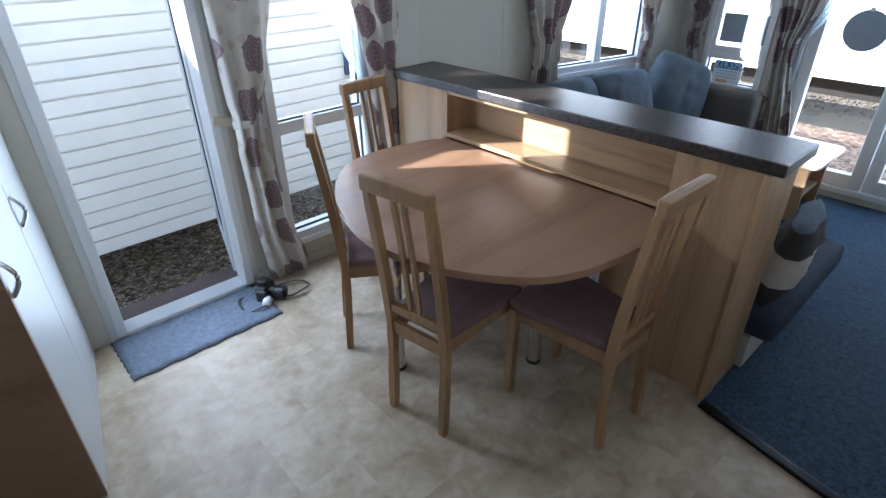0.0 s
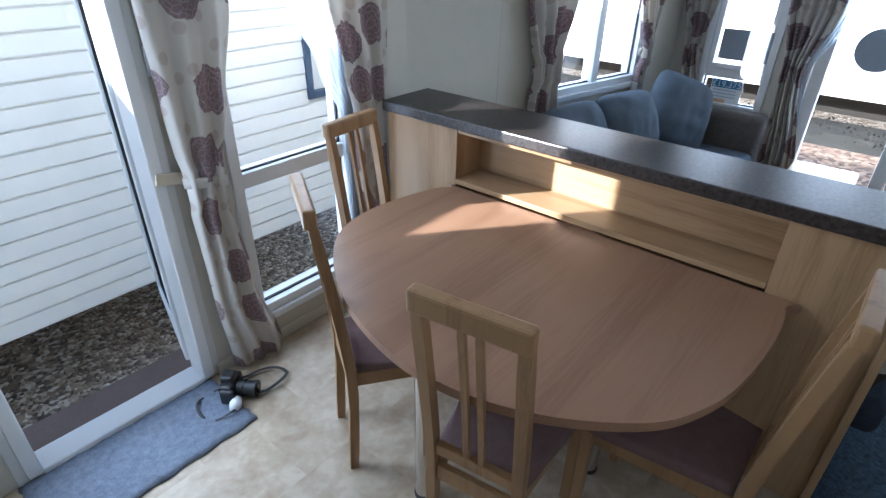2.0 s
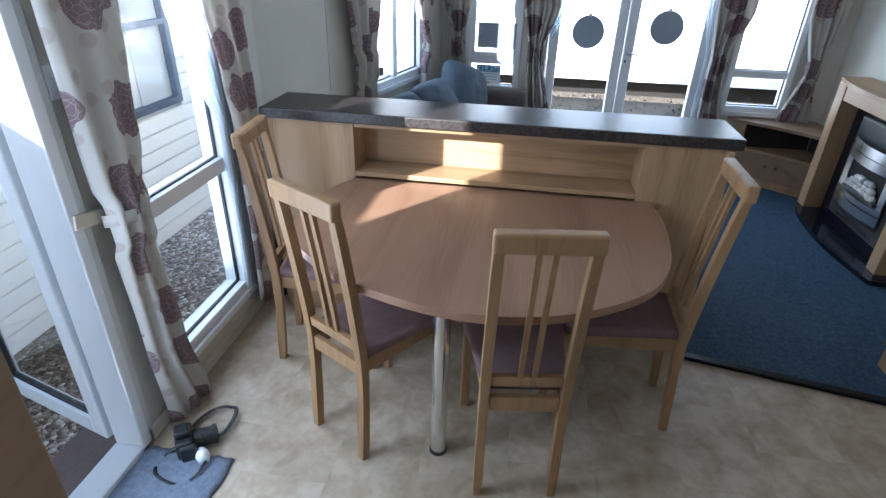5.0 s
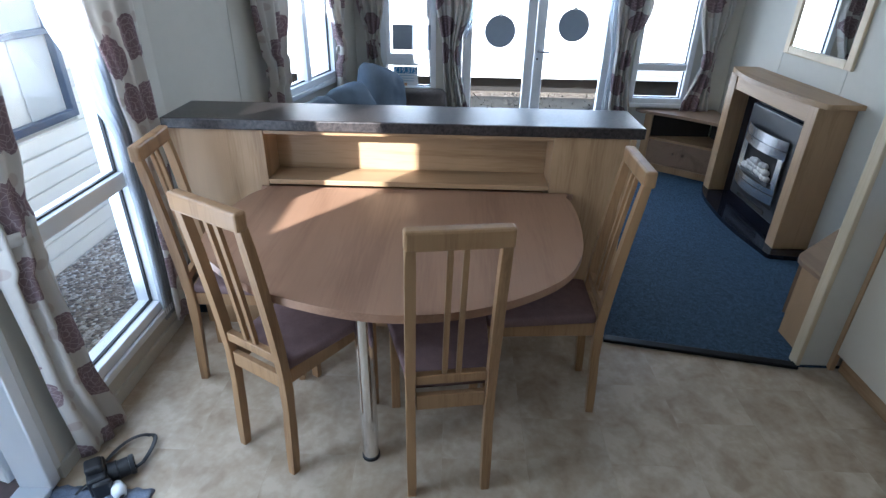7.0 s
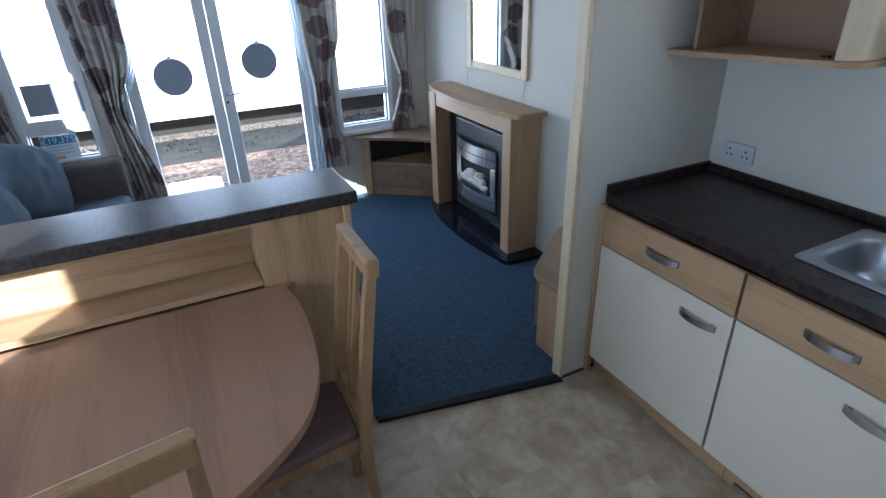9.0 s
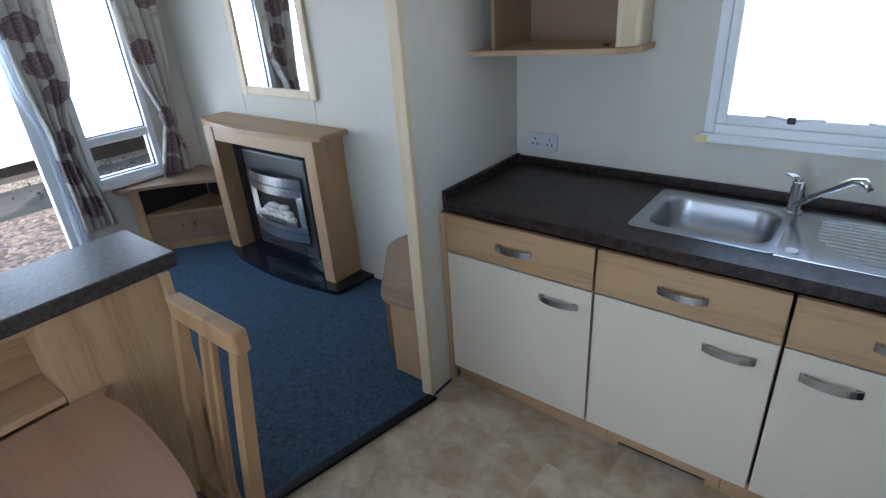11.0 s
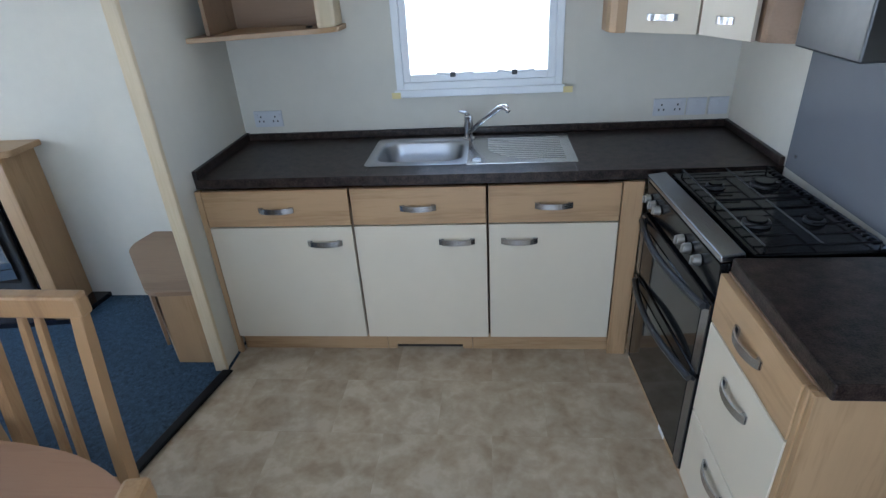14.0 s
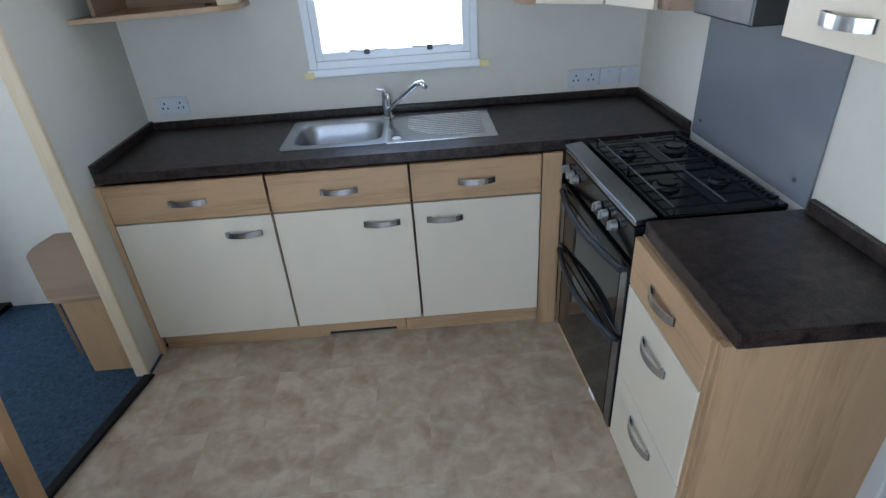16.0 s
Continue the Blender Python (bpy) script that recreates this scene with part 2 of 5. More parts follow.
OAK_L, OAK_D = (0.40, 0.262, 0.140), (0.275, 0.168, 0.082)
M = dict(
    wall=mat("wall_board", (0.575, 0.555, 0.49), 0.75, 0, 3, 0.03, 0.08, 150),
    ceiling=mat("ceiling_board", (0.7, 0.68, 0.62), 0.8, 0, 3, 0.02, 0.05, 100),
    vinyl=vinyl_mat(),
    carpet=mat("carpet", (0.032, 0.051, 0.078), 0.85, 0, 60, 1.0, 1.0, 240, spec=0.15),
    rug=mat("rug_pile", (0.19, 0.22, 0.28), 0.98, 0, 45, 0.35, 1.0, 420, spec=0.1),
    oak_v=wood("oak_upright", OAK_L, OAK_D, "z"),
    oak_x=wood("oak_along_x", OAK_L, OAK_D, "x"),
    oak_y=wood("oak_along_y", OAK_L, OAK_D, "y"),
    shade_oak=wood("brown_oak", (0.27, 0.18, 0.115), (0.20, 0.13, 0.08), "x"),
    beech=wood("beech_top", (0.33, 0.19, 0.115), (0.255, 0.14, 0.083), "x", 0.34, 7),
    ash=wood("chair_wood", (0.345, 0.208, 0.100), (0.25, 0.143, 0.066), "z", 0.4, 14),
    pale=wood("pale_frame", (0.60, 0.50, 0.34), (0.52, 0.42, 0.27), "z"),
    gloss_top=wood("pale_gloss", (0.62, 0.54, 0.42), (0.55, 0.46, 0.33), "x", 0.14),
    worktop=mat("dark_laminate", (0.026, 0.0175, 0.0145), 0.34, 0, 34, 1.6, 0.15, 220, spec=0.3),
    bar_top=mat("bar_laminate", (0.036, 0.029, 0.026), 0.33, 0, 75, 1.4, 0.12, 220),
    cream=mat("cream_door", (0.59, 0.53, 0.42), 0.4, 0, 2, 0.02),
    white=mat("white_plastic", (0.74, 0.77, 0.80), 0.35, 0, 3, 0.02),
    white_door=mat("white_board", (0.60, 0.62, 0.62), 0.45, 0, 2, 0.02),
    # white board for the tall cupboard, the shade it stands in put into the colour
    shaded_white_board=mat("shaded_white_board", (0.46, 0.47, 0.46), 0.45, 0, 2, 0.02),
    steel=mat("brushed_steel", (0.55, 0.56, 0.585), 0.27, 1.0, 6, 0.06, 0.05, 300),
    trim_steel=mat("trim_steel", (0.34, 0.36, 0.40), 0.24, 1.0, 6, 0.06, 0.04, 300),
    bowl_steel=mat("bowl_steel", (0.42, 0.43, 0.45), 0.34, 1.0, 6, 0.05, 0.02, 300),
    sink_steel=mat("sink_steel", (0.62, 0.64, 0.67), 0.17, 1.0, 6, 0.05, 0.03, 300),
    chrome=mat("chrome", (0.75, 0.75, 0.76), 0.1, 1.0),
    black=mat("black_enamel", (0.005, 0.005, 0.006), 0.14, 0, 4, 0.2, spec=0.2),
    knob=mat("dull_steel", (0.33, 0.32, 0.30), 0.35, 0.8),
    iron=mat("cast_iron", (0.004, 0.004, 0.005), 0.35, spec=0.2),
    blackglass=mat("black_glass", (0.008, 0.009, 0.01), 0.05, spec=0.7),
    grey_glass=mat("grey_splashback", (0.16, 0.17, 0.19), 0.08, 0, 2, 0.03, spec=0.6),
    granite=mat("black_stone", (0.012, 0.013, 0.02), 0.09, 0, 40, 0.5),
    charcoal=mat("charcoal_metal", (0.07, 0.072, 0.075), 0.35, 0.8, 5, 0.1),
    pebble=mat("pebbles", (0.55, 0.52, 0.48), 0.7, 0, 20, 0.15),
    seat=mat("plum_seat_cloth", (0.19, 0.125, 0.118), 0.9, 0, 30, 0.15, 0.5, 500, spec=0.15),
    sofa=mat("blue_grey_cloth", (0.115, 0.140, 0.175), 0.95, 0, 20, 0.16, 0.7, 400, spec=0.15),
    arm=mat("brown_grey_cloth", (0.115, 0.100, 0.092), 0.95, 0, 40, 0.25, 0.7, 400, spec=0.15),
    dark_seat=mat("dark_blue_cloth", (0.045, 0.055, 0.075), 0.95, 0, 30, 0.3, 0.8, 350, spec=0.1),
    cushion=mat("slate_blue_cushion", (0.105, 0.130, 0.16), 0.9, 0, 12, 0.1, 0.6, 300, spec=0.15),
    dark_cloth=mat("dark_patchwork_cloth", (0.035, 0.030, 0.030), 0.95, 0, 20, 0.2, 0.6, 300),
    pale_cloth=mat("pale_patchwork_cloth", (0.42, 0.39, 0.35), 0.95, 0, 20, 0.1, 0.6, 300),
    curtain=curtain_mat(),
    voile=voile_mat(),
    glass=glass_mat(),
    mirror=mat("mirror_glass", (0.86, 0.88, 0.88), 0.01, 1.0),
    siding=mat("cream_siding", (0.91, 0.895, 0.84), 0.55, 0, 1.5, 0.03),
    gravel=gravel_mat("gravel", [(0.0, (0.045, 0.033, 0.025)), (0.45, (0.17, 0.13, 0.095)), (0.8, (0.33, 0.28, 0.22)), (1.0, (0.5, 0.47, 0.42))]),
    bark=gravel_mat("bark_chips", [(0.0, (0.06, 0.035, 0.022)), (0.6, (0.21, 0.13, 0.09)), (1.0, (0.34, 0.24, 0.17))], 22),
    hedge=mat("dark_growth", (0.018, 0.017, 0.013), 0.9, 0, 6, 0.7, 1.0, 20),
    disc=mat("grey_disc_card", (0.28, 0.33, 0.40), 0.6, 0, 4, 0.04),
    dark_plastic=mat("black_plastic", (0.015, 0.016, 0.018), 0.4, 0, 30, 0.2, 0.2, 300),
    socket=mat("socket_plate", (0.52, 0.54, 0.58), 0.35),
    tape=mat("yellowed_tape", (0.72, 0.62, 0.30), 0.6),
    slab=mat("brown_step", (0.13, 0.095, 0.085), 0.8, 0, 10, 0.15, 0.3, 60),
    sheet=mat("price_sheet", (0.75, 0.80, 0.85), 0.5),
    ink=mat("blue_ink", (0.05, 0.22, 0.45), 0.5),
    pale_ink=mat("pale_blue_ink", (0.30, 0.45, 0.60), 0.5),
    orange_ink=mat("orange_ink", (0.62, 0.36, 0.22), 0.5),
    dark_gap=mat("dark_gap", (0.02, 0.017, 0.014), 0.9),
    blue_frame=mat("blue_grey_frame", (0.035, 0.065, 0.12), 0.4),
)

pile = M["carpet"].node_tree.nodes["Principled BSDF"]
pile.inputs["Sheen Weight"].default_value, pile.inputs["Sheen Roughness"].default_value = 0.28, 0.35
pile.inputs["Sheen Tint"].default_value = (0.30, 0.62, 1.0, 1)


# ---- shapes ----
BASE = {}


def thing(name, at=(0, 0, 0), label="", category="", group="", rz=0.0):
    e = new(name)
    e.location = at
    e.rotation_euler = (0, 0, radians(rz))
    e.empty_display_size = 0.1
    BASE[e] = Vector(at) if rz == 0 else None
    return tagged(e, label, category, group)


def part(name, bm, material, parent=None, label="", kind="", smooth=False, at=None):
    """Links a bmesh as one mesh object. Its coordinates are the world's, unless the thing is turned; parts are moved to their thing's base."""
    me = bpy.data.meshes.new(name)
    bmesh.ops.recalc_face_normals(bm, faces=bm.faces)
    base = Vector((0, 0, 0))
    p = parent
    if parent is not None:
        while p.parent is not None:
            p = p.parent
        base = BASE.get(p) or Vector((0, 0, 0))
    if base.length:
        bmesh.ops.translate(bm, verts=bm.verts, vec=-base)
    bm.to_mesh(me)
    bm.free()
    me.materials.append(M[material])
    if smooth:
        for f in me.polygons:
            f.use_smooth = True
    ob = new(name, me)
    if parent is not None:
        ob.parent = parent
    return tagged(ob, label, "", "", kind)


def box(x0, y0, z0, x1, y1, z1, bev=0.0, seg=2, bm=None):
    bm = bm or bmesh.new()
    r = bmesh.ops.create_cube(bm, size=1)
    vs = r["verts"]
    for v in vs:
        v.co = Vector(((x0 + x1) / 2 + v.co.x * (x1 - x0), (y0 + y1) / 2 + v.co.y * (y1 - y0), (z0 + z1) / 2 + v.co.z * (z1 - z0)))
    if bev:
        es = {e for v in vs for e in v.link_edges}
        bmesh.ops.bevel(bm, geom=list(es), offset=bev, segments=seg, affect="EDGES", profile=0.5)
    return bm


def prism(pts, z0, z1, bev=0.0, bm=None, seg=3):
    """A flat-topped solid on an outline in plan."""
    bm = bm or bmesh.new()
    lo = [bm.verts.new((x, y, z0)) for x, y in pts]
    hi = [bm.verts.new((x, y, z1)) for x, y in pts]
    n = len(pts)
    top, bot = bm.faces.new(hi), bm.faces.new(lo[::-1])
    for i in range(n):
        bm.faces.new((lo[i], lo[(i + 1) % n], hi[(i + 1) % n], hi[i]))
    if bev:
        bmesh.ops.bevel(bm, geom=list(set(top.edges) | set(bot.edges)), offset=bev, segments=seg, affect="EDGES", profile=0.5)
    return bm


def tube(path, r, n=10, bm=None, closed=False, flat=1.0):
    """A round bar along points. r: one radius or one for each point."""
    bm = bm or bmesh.new()
    path = [Vector(p) for p in path]
    rings = []
    for i, p in enumerate(path):
        a, b = path[max(i - 1, 0)], path[min(i + 1, len(path) - 1)]
        if closed:
            a, b = path[i - 1], path[(i + 1) % len(path)]
        d = (b - a).normalized()
        side = d.cross(Vector((0, 0, 1)))
        side = side.normalized() if side.length > 0.05 else Vector((1, 0, 0))
        up = side.cross(d).normalized()
        rad = r[i] if isinstance(r, (list, tuple)) else r
        rings.append([bm.verts.new(p + side * math.cos(k * math.tau / n) * rad + up * math.sin(k * math.tau / n) * rad * flat) for k in range(n)])
    m = len(rings)
    for i in range(m if closed else m - 1):
        A, B = rings[i], rings[(i + 1) % m]
        for k in range(n):
            bm.faces.new((A[k], A[(k + 1) % n], B[(k + 1) % n], B[k]))
    if not closed:
        bm.faces.new(rings[0][::-1])
        bm.faces.new(rings[-1])
    return bm


def cyl(x, y, z0, z1, r, n=24, bm=None, bev=0.0, r2=None):
    bm = bm or bmesh.new()
    g = bmesh.ops.create_cone(bm, cap_ends=True, segments=n, radius1=r, radius2=r if r2 is None else r2, depth=z1 - z0)
    for v in g["verts"]:
        v.co += Vector((x, y, (z0 + z1) / 2))
    if bev:
        es = [e for e in {e for v in g["verts"] for e in v.link_edges} if len(e.link_faces) == 2 and abs(e.verts[0].co.z - e.verts[1].co.z) < 1e-6]
        bmesh.ops.bevel(bm, geom=es, offset=bev, segments=2, affect="EDGES", profile=0.5)
    return bm


def turned(bm, m):
    bmesh.ops.transform(bm, matrix=m, verts=bm.verts)
    return bm


def wall_with_holes(name, axis, at, thick, u0, u1, z0, z1, holes, material="wall", matrix=None):
    """A wall as one mesh, cut into cells round its openings. axis: the way its face looks; u runs along it. holes: (u0, u1, z0, z1)."""
    us = sorted({u0, u1, *[h[0] for h in holes], *[h[1] for h in holes]})
    zs = sorted({z0, z1, *[h[2] for h in holes], *[h[3] for h in holes]})
    bm = bmesh.new()
    solid = {}
    for i in range(len(us) - 1):
        for k in range(len(zs) - 1):
            uc, zc = (us[i] + us[i + 1]) / 2, (zs[k] + zs[k + 1]) / 2
            solid[i, k] = not any(h[0] < uc < h[1] and h[2] < zc < h[3] for h in holes)
    vert = {}

    def V(u, z, s):
        key = (round(u, 4), round(z, 4), s)
        if key not in vert:
            d = at + s * thick
            vert[key] = bm.verts.new((u, d, z) if axis == "y" else (d, u, z))
        return vert[key]
    for (i, k), on in solid.items():
        if not on:
            continue
        a, b, c, d = us[i], us[i + 1], zs[k], zs[k + 1]
        for s in (0, 1):
            bm.faces.new((V(a, c, s), V(b, c, s), V(b, d, s), V(a, d, s)))
        for di, dk, e in ((-1, 0, ((a, c), (a, d))), (1, 0, ((b, c), (b, d))), (0, -1, ((a, c), (b, c))), (0, 1, ((a, d), (b, d)))):
            if not solid.get((i + di, k + dk), False):
                (p, q), (r, t) = e
                bm.faces.new((V(p, q, 0), V(r, t, 0), V(r, t, 1), V(p, q, 1)))
    if matrix:
        turned(bm, matrix)
    return part(name, bm, material, kind="structure")


# ---- the shell ----
KY, LY, DY, FX, WX = -1.085, -1.0, 2.52, 4.12, -0.888
CEIL, GROUND = 2.05, -0.42
SKEW = Matrix.Translation((1.90, DY, 0)) @ Matrix.Rotation(-math.atan(0.2207), 4, "Z")   # the lounge's side wall, which draws in towards the front


def structure(name, bm, material, label=""):
    return part(name, bm, material, label=label, kind="structure")


structure("floor", prism([(-1.1, KY - 0.1), (1.415, KY - 0.1), (1.415, -0.36), (1.575, 0.475), (1.70, 0.475), (1.70, DY + 0.09), (-1.1, DY + 0.09)], -0.06, 0.0), "vinyl")
structure("carpet_floor", prism([(1.415, LY - 0.3), (FX + 0.1, LY - 0.3), (FX + 0.1, DY + 0.09), (1.70, DY + 0.09), (1.70, 0.475), (1.575, 0.475), (1.415, -0.36)], -0.06, 0.006), "carpet")
structure("ceiling", box(WX - 0.1, KY - 0.1, CEIL, FX + 0.1, DY + 0.12, CEIL + 0.08), "ceiling")
structure("wall_west", box(WX - 0.08, KY - 0.1, 0, WX, DY + 0.08, CEIL), "wall")
wall_with_holes("wall_kitchen", "y", KY, -0.09, WX, 1.4685, 0, CEIL, [(-0.125, 0.64, 1.085, 1.86)])
structure("wall_fireplace", box(1.4685, LY - 0.09, 0, FX, LY, CEIL), "wall")
wall_with_holes("wall_front", "x", FX, 0.09, LY, 2.10, 0, CEIL, [(-0.70, -0.22, 0.55, 1.85), (-0.10, 1.22, 0.05, 1.95), (1.38, 1.83, 0.60, 1.85)])
wall_with_holes("wall_side", "y", DY, 0.09, WX, 1.90, 0, CEIL, [(0.00, 0.68, 0.02, 1.95), (0.92, 1.52, 0.17, 1.85)])
# unseen outer skin, added in pale siding to bounce sunlight onto the neighbour
wall_with_holes("outer_cladding", "y", DY + 0.092, 0.012, WX, 2.0, -0.1, CEIL, [(0.00, 0.68, -0.1, 1.95), (0.92, 1.52, 0.17, 1.85)], "siding")
wall_with_holes("wall_side_lounge", "y", 0, 0.09, 0, 2.28, 0, CEIL, [(0.92, 1.86, 0.79, 1.80)], matrix=SKEW)
structure("wall_partition", box(1.425, KY, 0, 1.468, -0.372, CEIL), "wall")
structure("trim_partition", box(1.419, -0.372, 0, 1.474, -0.350, CEIL, 0.004), "pale", "pale wooden edge strip up the end of the partition")
structure("threshold", prism([(1.392, -0.349), (1.437, -0.349), (1.598, 0.476), (1.553, 0.476)], 0.001, 0.018, 0.006), "iron", "dark threshold strip between vinyl and carpet")
structure("baseboard_side", box(0.70, DY - 0.014, 0, 1.62, DY, 0.055, 0.003), "wall")
structure("baseboard_west", box(WX, 0.64, 0, WX + 0.014, 1.75, 0.06, 0.003), "oak_y")


structure("trim_west", box(WX, 0.645, 0.0, WX + 0.018, 0.715, 1.98, 0.004), "white_door")
structure("trim_west", box(WX, 0.715, 0.0, WX + 0.010, 0.745, 1.98, 0.003), "white_door")
structure("door_3", box(WX - 0.001, 0.745, 0.0, WX + 0.004, 1.45, 1.96, 0.001), "charcoal")


def seam(x, y, horizontal_axis="x", z0=0.0, z1=CEIL, m=None):
    bm = box(x - 0.012, y - 0.0015, z0, x + 0.012, y + 0.0015, z1) if horizontal_axis == "x" else box(x - 0.0015, y - 0.012, z0, x + 0.0015, y + 0.012, z1)
    if m:
        turned(bm, m)
    return structure("panel_strip", bm, "wall")


seam(2.72, LY + 0.001)
seam(3.42, LY + 0.001)
seam(-0.20, KY + 0.001, z0=0.9, z1=CEIL)
seam(0.60, -0.001, m=SKEW)


# ---- windows and doors ----
def window(name, u0, u1, z0, z1, depth, to_world, transom=None, mullion=None, label="", sill=True, casement=False, fw=0.045):
    """A white plastic window in local terms: u along the wall, v inwards negative; to_world places it."""
    w = thing(name, (0, 0, 0), label, "window")
    w["kind"] = "structure"

    def P(nm, bm, material, **kw):
        return part(nm, turned(bm, to_world), material, w, **kw)
    bm = box(u0, -0.012, z0, u0 + fw, depth, z1, 0.004)
    box(u1 - fw, -0.012, z0, u1, depth, z1, 0.004, bm=bm)
    box(u0 + fw, -0.012, z0, u1 - fw, depth, z0 + fw, 0.004, bm=bm)
    box(u0 + fw, -0.012, z1 - fw, u1 - fw, depth, z1, 0.004, bm=bm)
    P("window_frame", bm, "white")
    splits = [z0 + fw]
    if transom:
        P("transom", box(u0 + fw, 0.0, transom[0], u1 - fw, depth - 0.01, transom[1], 0.004), "white")
        splits += [transom[0], transom[1]]
    splits.append(z1 - fw)
    for a, b in zip(splits[::2], splits[1::2]):
        P("pane", box(u0 + fw, 0.034, a, u1 - fw, 0.040, b), "glass").visible_shadow = False
        gk = box(u0 + fw, 0.022, a, u0 + fw + 0.008, 0.034, b)
        box(u1 - fw - 0.008, 0.022, a, u1 - fw, 0.034, b, bm=gk)
        box(u0 + fw + 0.008, 0.022, a, u1 - fw - 0.008, 0.034, a + 0.008, bm=gk)
        P("gasket", gk, "dark_plastic")
    if mullion:
        P("mullion", box(mullion - 0.03, -0.004, z0 + fw, mullion + 0.03, depth - 0.012, z1 - fw, 0.004), "white")
    if casement:
        c0, c1, ca, cb = u0 + fw, u1 - fw, splits[-2], splits[-1]
        bm = box(c0, -0.004, ca, c0 + 0.034, 0.03, cb, 0.004)
        box(c1 - 0.034, -0.004, ca, c1, 0.03, cb, 0.004, bm=bm)
        box(c0 + 0.034, -0.004, ca, c1 - 0.034, 0.03, ca + 0.034, 0.004, bm=bm)
        box(c0 + 0.034, -0.004, cb - 0.034, c1 - 0.034, 0.03, cb, 0.004, bm=bm)
        P("casement", bm, "white")
    if sill:
        P("window_sill", box(u0 - 0.01, -0.03, z0 - 0.03, u1 + 0.01, -0.012, z0 + 0.004, 0.005), "white")
    return w


IDENT = Matrix.Identity(4)
SIDE = Matrix.Translation((0, DY, 0))
FRONT = Matrix.Translation((FX, 0, 0)) @ Matrix.Rotation(radians(-90), 4, "Z")    # u runs along -y, v along x
KITCH = Matrix.Translation((0, KY, 0)) @ Matrix.Rotation(radians(180), 4, "Z")    # u runs along -x, v along -y
window("window_1", 0.92, 1.52, 0.17, 1.85, 0.09, SIDE, transom=(0.762, 0.825), label="tall white plastic window beside the dining table")
window("window_2", 0.92, 1.86, 0.79, 1.80, 0.09, SKEW, mullion=1.42, label="white side window over the sofa", casement=False)
window("window_3", -1.83, -1.38, 0.60, 1.85, 0.09, FRONT, transom=(0.81, 0.87), label="white front window with a rail and a price sheet", casement=True)
window("window_4", 0.22, 0.70, 0.55, 1.85, 0.09, FRONT, transom=(0.81, 0.865), label="white front window above the corner unit")
kw = window("window_5", -0.64, 0.125, 1.085, 1.86, 0.09, KITCH, label="white kitchen window above the sink with taped corners", casement=True, fw=0.035)
for u in (0.38, 0.10):
    st = tube([(u - 0.10, KY + 0.02, 1.160), (u, KY + 0.022, 1.153), (u + 0.07, KY + 0.02, 1.162)], 0.006, 8)
    part("window_stay", st, "white", kw)
    part("stay_peg", box(u - 0.02, KY + 0.015, 1.143, u + 0.005, KY + 0.035, 1.165, 0.004), "dark_plastic", kw)
for x in (0.650, -0.140):
    part("tape", box(x - 0.03, KY + 0.0305, 1.054, x + 0.012, KY + 0.034, 1.081), "tape", kw, "yellowed strip of tape")

french = thing("door_1", (FX, 0.58, 0), "white glazed double doors with grey discs on the panes", "door")
french["kind"] = "structure"
bm = box(FX - 0.01, 1.17, 0.05, FX + 0.09, 1.22, 1.95, 0.004)
box(FX - 0.01, -0.10, 0.05, FX + 0.09, -0.05, 1.95, 0.004, bm=bm)
box(FX - 0.01, -0.05, 1.90, FX + 0.09, 1.17, 1.95, 0.004, bm=bm)
box(FX - 0.01, -0.05, 0.05, FX + 0.09, 1.17, 0.09, 0.004, bm=bm)
part("door_frame", bm, "white", french)
for y0, y1 in ((0.588, 1.165), (-0.045, 0.582)):
    bm = box(FX + 0.0, y0, 0.095, FX + 0.06, y0 + 0.075, 1.895, 0.006)
    box(FX + 0.0, y1 - 0.075, 0.095, FX + 0.06, y1, 1.895, 0.006, bm=bm)
    box(FX + 0.0, y0 + 0.075, 0.095, FX + 0.06, y1 - 0.075, 0.19, 0.006, bm=bm)
    box(FX + 0.0, y0 + 0.075, 1.81, FX + 0.06, y1 - 0.075, 1.895, 0.006, bm=bm)
    leaf = part("door_leaf", bm, "white", french)
    part("pane", box(FX + 0.028, y0 + 0.075, 0.19, FX + 0.034, y1 - 0.075, 1.81), "glass", leaf).visible_shadow = False
bm = box(FX - 0.012, 0.548, 0.86, FX + 0.0, 0.572, 1.02, 0.004)
part("handle_plate", bm, "white", french)
bm = tube([(FX - 0.03, 0.56, 0.945), (FX - 0.045, 0.54, 0.945), (FX - 0.045, 0.47, 0.942)], 0.008, 8)
box(FX - 0.04, 0.553, 0.938, FX - 0.012, 0.567, 0.952, 0.003, bm=bm)
part("door_handle", bm, "steel", french, "brushed lever handle")
part("lock", box(FX - 0.018, 0.552, 0.878, FX - 0.012, 0.568, 0.894, 0.003), "dark_plastic", french)
for y, z in ((0.87, 1.085), (0.29, 1.14)):
    d = thing("disc", (FX + 0.02, y, z), "round grey card disc hung on the door glass", "sign", "discs on the glass doors")
    g = cyl(0, 0, -0.004, 0.004, 0.122, 40)
    part("disc_card", turned(g, Matrix.Translation((FX + 0.022, y, z)) @ Matrix.Rotation(radians(90), 4, "Y")), "disc", d)
    part("sucker", turned(cyl(0, 0, -0.006, 0.006, 0.014, 14), Matrix.Translation((FX + 0.018, y, z + 0.125)) @ Matrix.Rotation(radians(90), 4, "Y")), "white", d)
card = thing("grey_card", (FX - 0.004, 1.60, 1.0), "square grey card fixed to the front window", "sign")
part("card", box(FX - 0.010, 1.425, 0.935, FX - 0.006, 1.730, 1.125), "disc", card)
ps = thing("price_sheet", (FX - 0.004, 1.62, 0.70), "pale price sheet with blue lettering in the front window", "sign")
